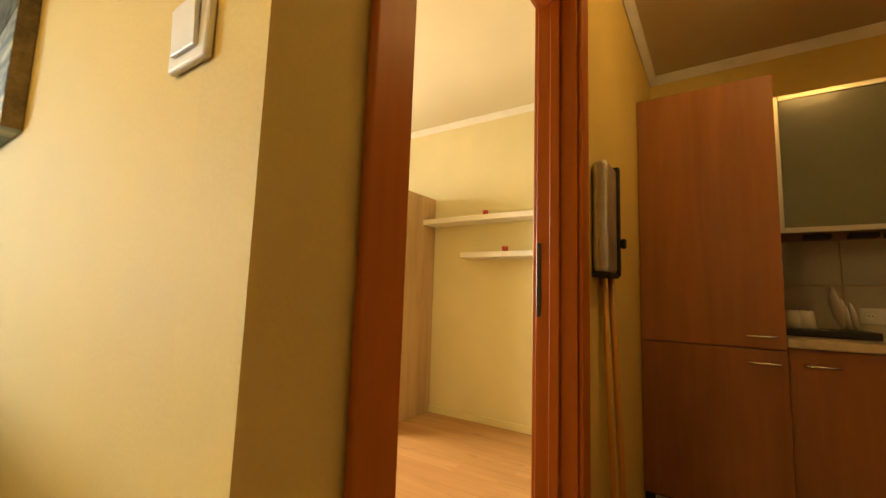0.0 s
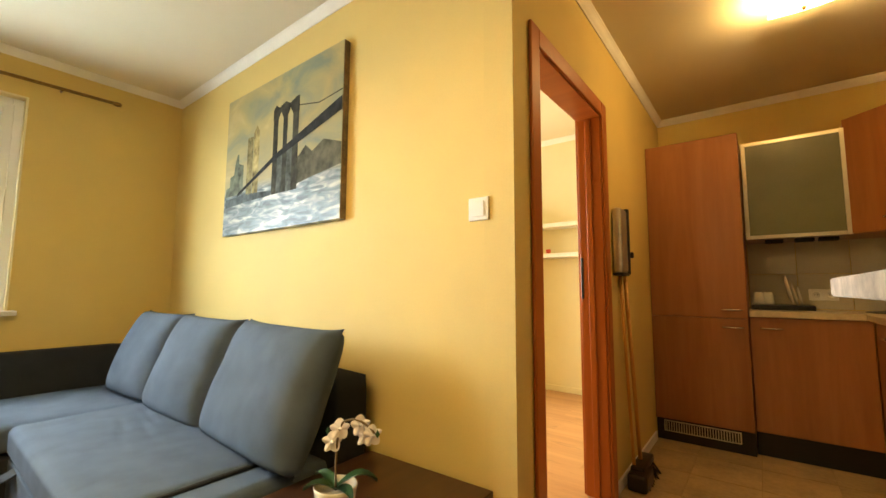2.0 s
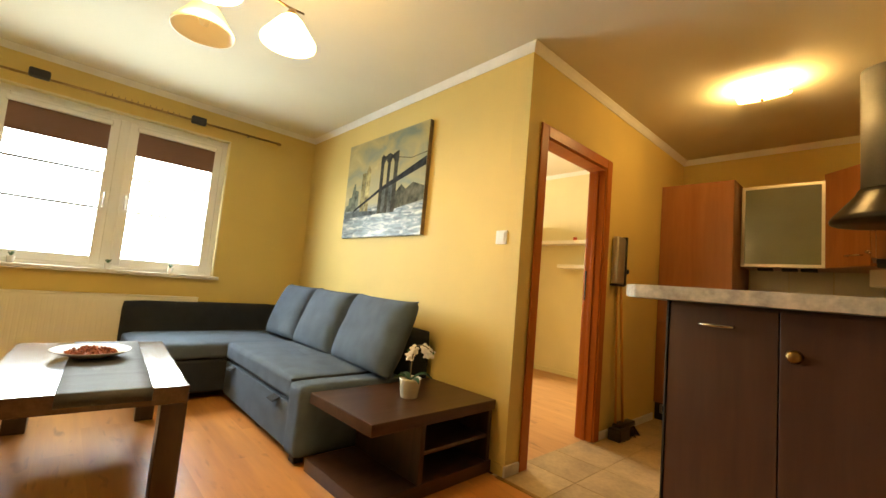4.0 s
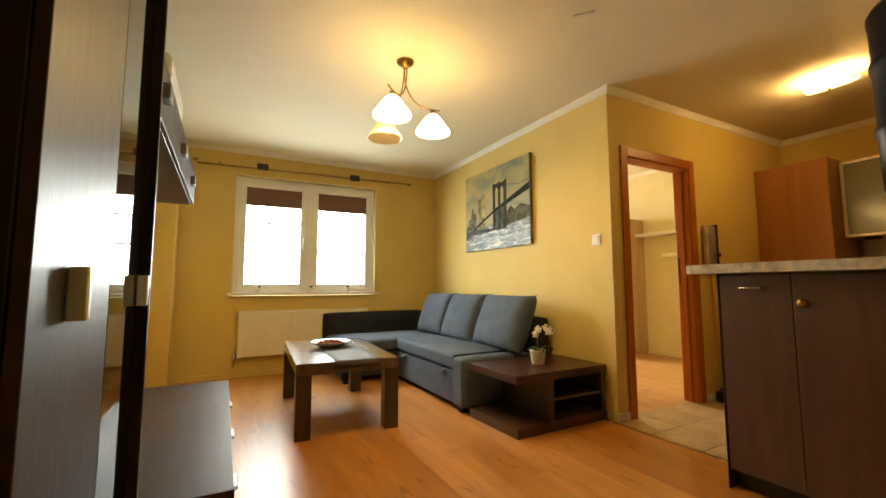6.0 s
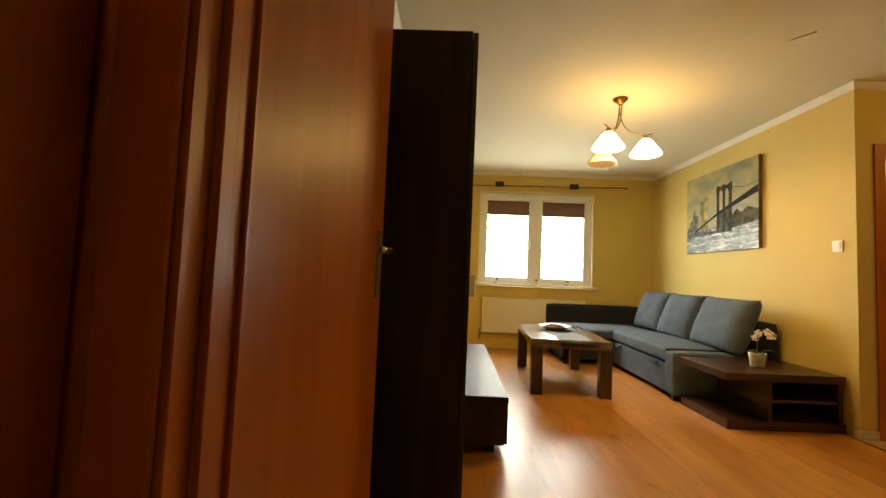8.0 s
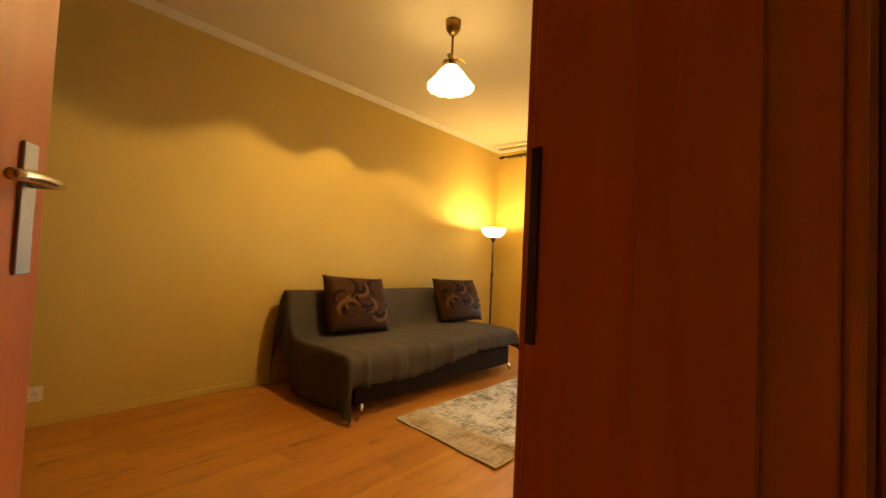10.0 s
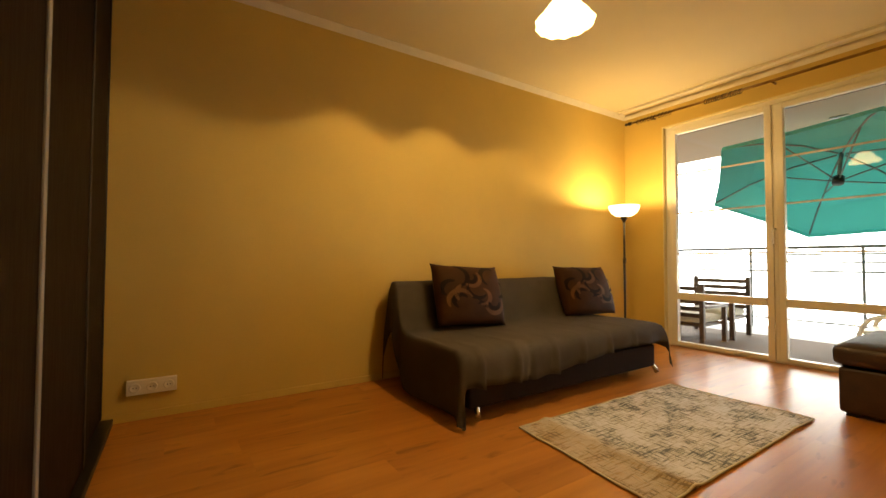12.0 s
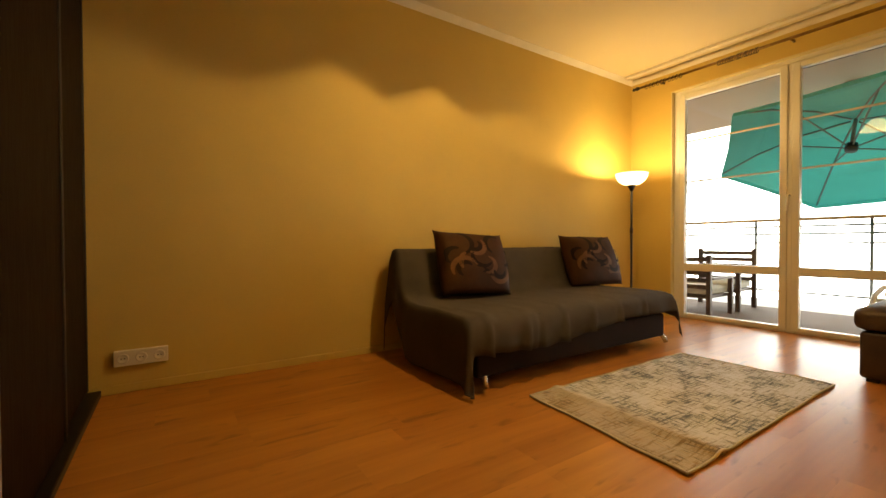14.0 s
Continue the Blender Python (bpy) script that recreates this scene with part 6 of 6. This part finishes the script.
rug()

ot = thing("ottoman", "low brown upholstered ottoman", "ottoman", pose(0, BY, 0))
part("body", box(-1.27, -0.43, -4.27, -3.72, 0.02, 0.28, 0.02, 3), M["leather"], ot, "", True)
part("cushion", soft_box(-1.29, -0.40, -4.30, -3.70, 0.282, 0.412, 0.05, 0.015, 12), M["leather"], ot, "", True)
for x in (-1.22, -0.48):
    for y in (-4.22, -3.77):
        part("foot", box(x - 0.025, x + 0.025, y - 0.025, y + 0.025, 0, 0.0195), M["black_matt"], ot)


# sliding wardrobe
def wardrobe():
    w = thing("sliding_wardrobe", "dark wenge sliding door wardrobe with aluminium rails", "wardrobe", pose(0, BY, 0))
    x = 3.075
    part("carcass", box(x + 0.09, 3.89, -6.34, -4.42, 0.04, 2.50, 0.001), M["wardrobe"], w)
    part("bottom_track", box(x - 0.004, x + 0.089, -6.34, -4.42, 0.0, 0.03, 0.003), M["plinth"], w, "dark bottom track")
    part("top_track", box(x - 0.01, x + 0.089, -6.34, -4.42, 2.47, 2.525, 0.003), M["wenge"], w)
    for k, (y0, y1, o) in enumerate(((-6.335, -5.68, 0.05), (-5.72, -4.86, 0.03), (-4.90, -4.425, 0.005))):
        d = part("sliding_door", box(x + o, x + o + 0.02, y0, y1, 0.037, 2.468, 0.001), M["wardrobe"], w)
        for y in (y0 + 0.016, y1 - 0.016):
            part("door_rail", box(x + o - 0.006, x + o + 0.026, y - 0.0155, y + 0.0155, 0.0375, 2.4675, 0.004, 2), M["black_matt"] if k != 2 else M["steel_dark"], d, "slim upright grip rail")
    return w


wardrobe()

# balcony
structure("ground_balcony", box(-4.2, -1.85, -7.5, -3.53, -0.16, -0.02), M["balcony"], "pale balcony floor")
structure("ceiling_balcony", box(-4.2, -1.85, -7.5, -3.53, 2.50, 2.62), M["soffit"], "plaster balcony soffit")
wall("wall_balcony", -4.2, -3.25, -3.53, -3.28, -0.16, 2.62, M["outside"], "pale outside wall beside the balcony")
rl = thing("balcony_railing", "grey steel balcony railing with round bars", "railing", pose(0, BY, 0))
for z in (0.11, 0.76, 0.88, 0.98, 1.07):
    part("rail", tube([(-4.1, -7.3, z), (-4.1, -3.6, z)], 0.012 if z < 1 else 0.02, 8), M["steel_dark"], rl, smooth=True)
for y in (-7.2, -6.05, -4.9, -3.75):
    part("post", tube([(-4.1, y, -0.02), (-4.1, y, 1.07)], 0.016, 8), M["steel_dark"], rl, smooth=True)


def garden_chair(m, label):
    c = thing("garden_chair", label, "garden chair", m, "chairs on the balcony")
    for x in (-0.27, 0.27):
        part("leg", box(x - 0.022, x + 0.022, -0.27, -0.225, 0, 0.40, 0.003), M["darkwood"], c)
        part("leg", box(x - 0.022, x + 0.022, 0.225, 0.27, 0, 0.66, 0.003), M["darkwood"], c)
        part("armrest", box(x - 0.03, x + 0.03, -0.28, 0.22, 0.4005, 0.425, 0.003), M["darkwood"], c)
    for k in range(5):
        part("slat", box(-0.247, 0.247, 0.235, 0.257, 0.30 + k * 0.072, 0.345 + k * 0.072, 0.002), M["darkwood"], c)
    part("seat_frame", box(-0.247, 0.247, -0.24, 0.234, 0.20, 0.235, 0.003), M["darkwood"], c)
    part("seat_cushion", soft_box(-0.245, 0.245, -0.25, 0.23, 0.2355, 0.31, 0.025, 0.01, 6), M["bench_pad"], c, "pale seat cushion", True)
    return c


ch = garden_chair(pose(-2.14, -6.05, -0.02, 0, 0, -90), "dark slatted wooden garden chair with pale cushion on the balcony")
copy_thing(ch, pose(-2.80, -6.08, -0.02, 0, 0, 94) @ Matrix.Scale(1.08, 4))

UM = pose(-3.255, -5.006, 1.772, 0, -24.5, 0) @ pose(0, 0, 0, 0, 0, 25.3)
um = thing("patio_umbrella", "open teal patio umbrella hung tilted below the balcony soffit", "umbrella", UM)
N = 6
can = bmesh.new()
apex = can.verts.new((0, 0, 0.36))
rings = []
for q, z in ((0.34, 0.30), (0.7, 0.15), (1.0, -0.05), (1.005, -0.10)):
    rings.append([can.verts.new((1.263 * q * (1 - 0.15 * (k % 2)) * math.cos(math.pi * k / N), 1.263 * q * (1 - 0.15 * (k % 2)) * math.sin(math.pi * k / N), z)) for k in range(2 * N)])
for k in range(2 * N):
    j = (k + 1) % (2 * N)
    can.faces.new((apex, rings[0][k], rings[0][j]))
    for a, b in zip(rings, rings[1:]):
        can.faces.new((a[k], b[k], b[j], a[j]))
bmesh.ops.recalc_face_normals(can, faces=can.faces)
bmesh.ops.solidify(can, geom=can.faces[:], thickness=0.003)
part("canopy", can, M["umbrella"], um, "teal cloth canopy with hanging hem")
for k in range(N):
    c, s = 1.263 * math.cos(2 * math.pi * k / N), 1.263 * math.sin(2 * math.pi * k / N)
    rib = part("rib", tube([(0.03 * c, 0.03 * s, 0.335), (0.34 * c, 0.34 * s, 0.285), (0.7 * c, 0.7 * s, 0.135), (0.99 * c, 0.99 * s, -0.06)], 0.009, 6), M["steel_dark"], um, "", True)
    part("strut", tube([(0.03 * c, 0.03 * s, 0.0), (0.52 * c, 0.52 * s, 0.21)], 0.008, 6), M["steel_dark"], rib, "", True)
part("hub", lathe([(0.0, -0.04), (0.05, -0.04), (0.055, 0.0), (0.05, 0.04), (0.0, 0.04)], 16), M["black"], um, "", True)
part("shaft", tube([(0, 0, 0.4), (0, 0, -0.03)], 0.018, 10), M["steel_dark"], um, "", True)
back = UM.inverted()
tip = UM @ Vector((0, 0, 0.37))
part("hanger", tube([back @ q for q in (tip, Vector((tip.x, tip.y, 2.30)), Vector((tip.x, tip.y, 2.495)))], 0.018, 10), M["steel_dark"], um, "", True)
part("mount_plate", box(-0.08, 0.08, -0.08, 0.08, -0.012, 0.0, 0.002), M["steel_dark"], um, "", False, back @ pose(tip.x, tip.y, 2.4995))
lg = thing("plastic_garden_chair", "white plastic garden chair on the balcony", "garden chair", pose(-2.25, -4.42, -0.02))
for x in (-0.22, 0.22):
    part("frame", tube(bow((x, -0.2, 0.0), (x, -0.25, 0.5), (x, 0.0, 0.45), 6) + bow((x, 0.05, 0.44), (x, 0.25, 0.4), (x, 0.25, 0.0), 6), 0.018, 8), M["white"], lg, "", True)
part("seat", box(-0.21, 0.21, -0.2, 0.2, 0.3, 0.33, 0.01, 2), M["white"], lg)

backdrop = bmesh.new()
backdrop.faces.new([backdrop.verts.new(v) for v in ((-60, -90, -9), (-60, 90, -9), (-60, 90, 50), (-60, -90, 50))])
structure("backdrop", backdrop, M["backdrop"], "bright overcast distance outside the windows")
# ground outside, far below the storey
structure("ground", box(-900, 900, -900, 900, -9.2, -9.0), M["outside"], "pale ground far below")

# floor coverings, laid piece by piece
def planks(floor_name, label, x0, x1, y0, y1, material, width, length, seed):
    f = tagged(structure(floor_name, box(x0, x1, y0, y1, -0.0115, -0.009), M["subfloor"], label), category="floor")
    rng = random.Random(seed)
    shared = {}
    y = y0
    row = 0
    while y < y1 - 0.01:
        w = min(width, y1 - y)
        x = x0 - rng.random() * length
        while x < x1 - 0.005:
            a, b = max(x, x0), min(x + length, x1)
            if b - a > 0.02:
                key = (round(b - a, 3), round(w, 3))
                if key not in shared:
                    bm = box(0.0, b - a, 0.0, w, -0.009, 0.0)
                    ob = part("plank", bm, material, f)
                    shared[key] = ob.data
                else:
                    ob = new("plank", shared[key])
                    ob.parent = f
                ob.location = (a, y, 0)
            x += length
        y += width
        row += 1
    return f


planks("floor_living", "orange brown laminate planks", -2.95, 2.42, -3.28, -0.035, M["laminate"], 0.193, 1.29, 1)
planks("floor_hall", "orange brown laminate planks", 2.42, 4.08, -3.53, -1.0, M["laminate"], 0.193, 1.29, 2)
planks("floor_bedroom", "orange brown laminate planks", -1.85, 3.9, -6.45, -3.53, M["laminate"], 0.193, 1.29, 3)
planks("floor_side_room", "pale laminate planks", -2.95, -0.06, 0.12, 3.0, M["laminate_pale"], 0.193, 1.29, 4)
kf = tagged(structure("floor_kitchen", box(-0.06, 1.70, -0.035, 2.70, -0.0115, -0.003), M["grout"], "sand coloured kitchen floor tiles"), category="floor")
for i in range(6):
    for j in range(9):
        xa, ya = -0.06 + i * 0.33, -0.035 + j * 0.33
        xb, yb = min(xa + 0.327, 1.70), min(ya + 0.327, 2.70)
        if xb - xa > 0.05 and yb - ya > 0.05:
            part("floor_tile", box(xa, xb, ya, yb, -0.003, 0.001, 0.001), M["tile"], kf)
structure("trim_threshold", box(-0.02, 0.92, -0.05, -0.02, 0.0005, 0.005, 0.002), M["brass"], "thin metal strip between laminate and tiles")
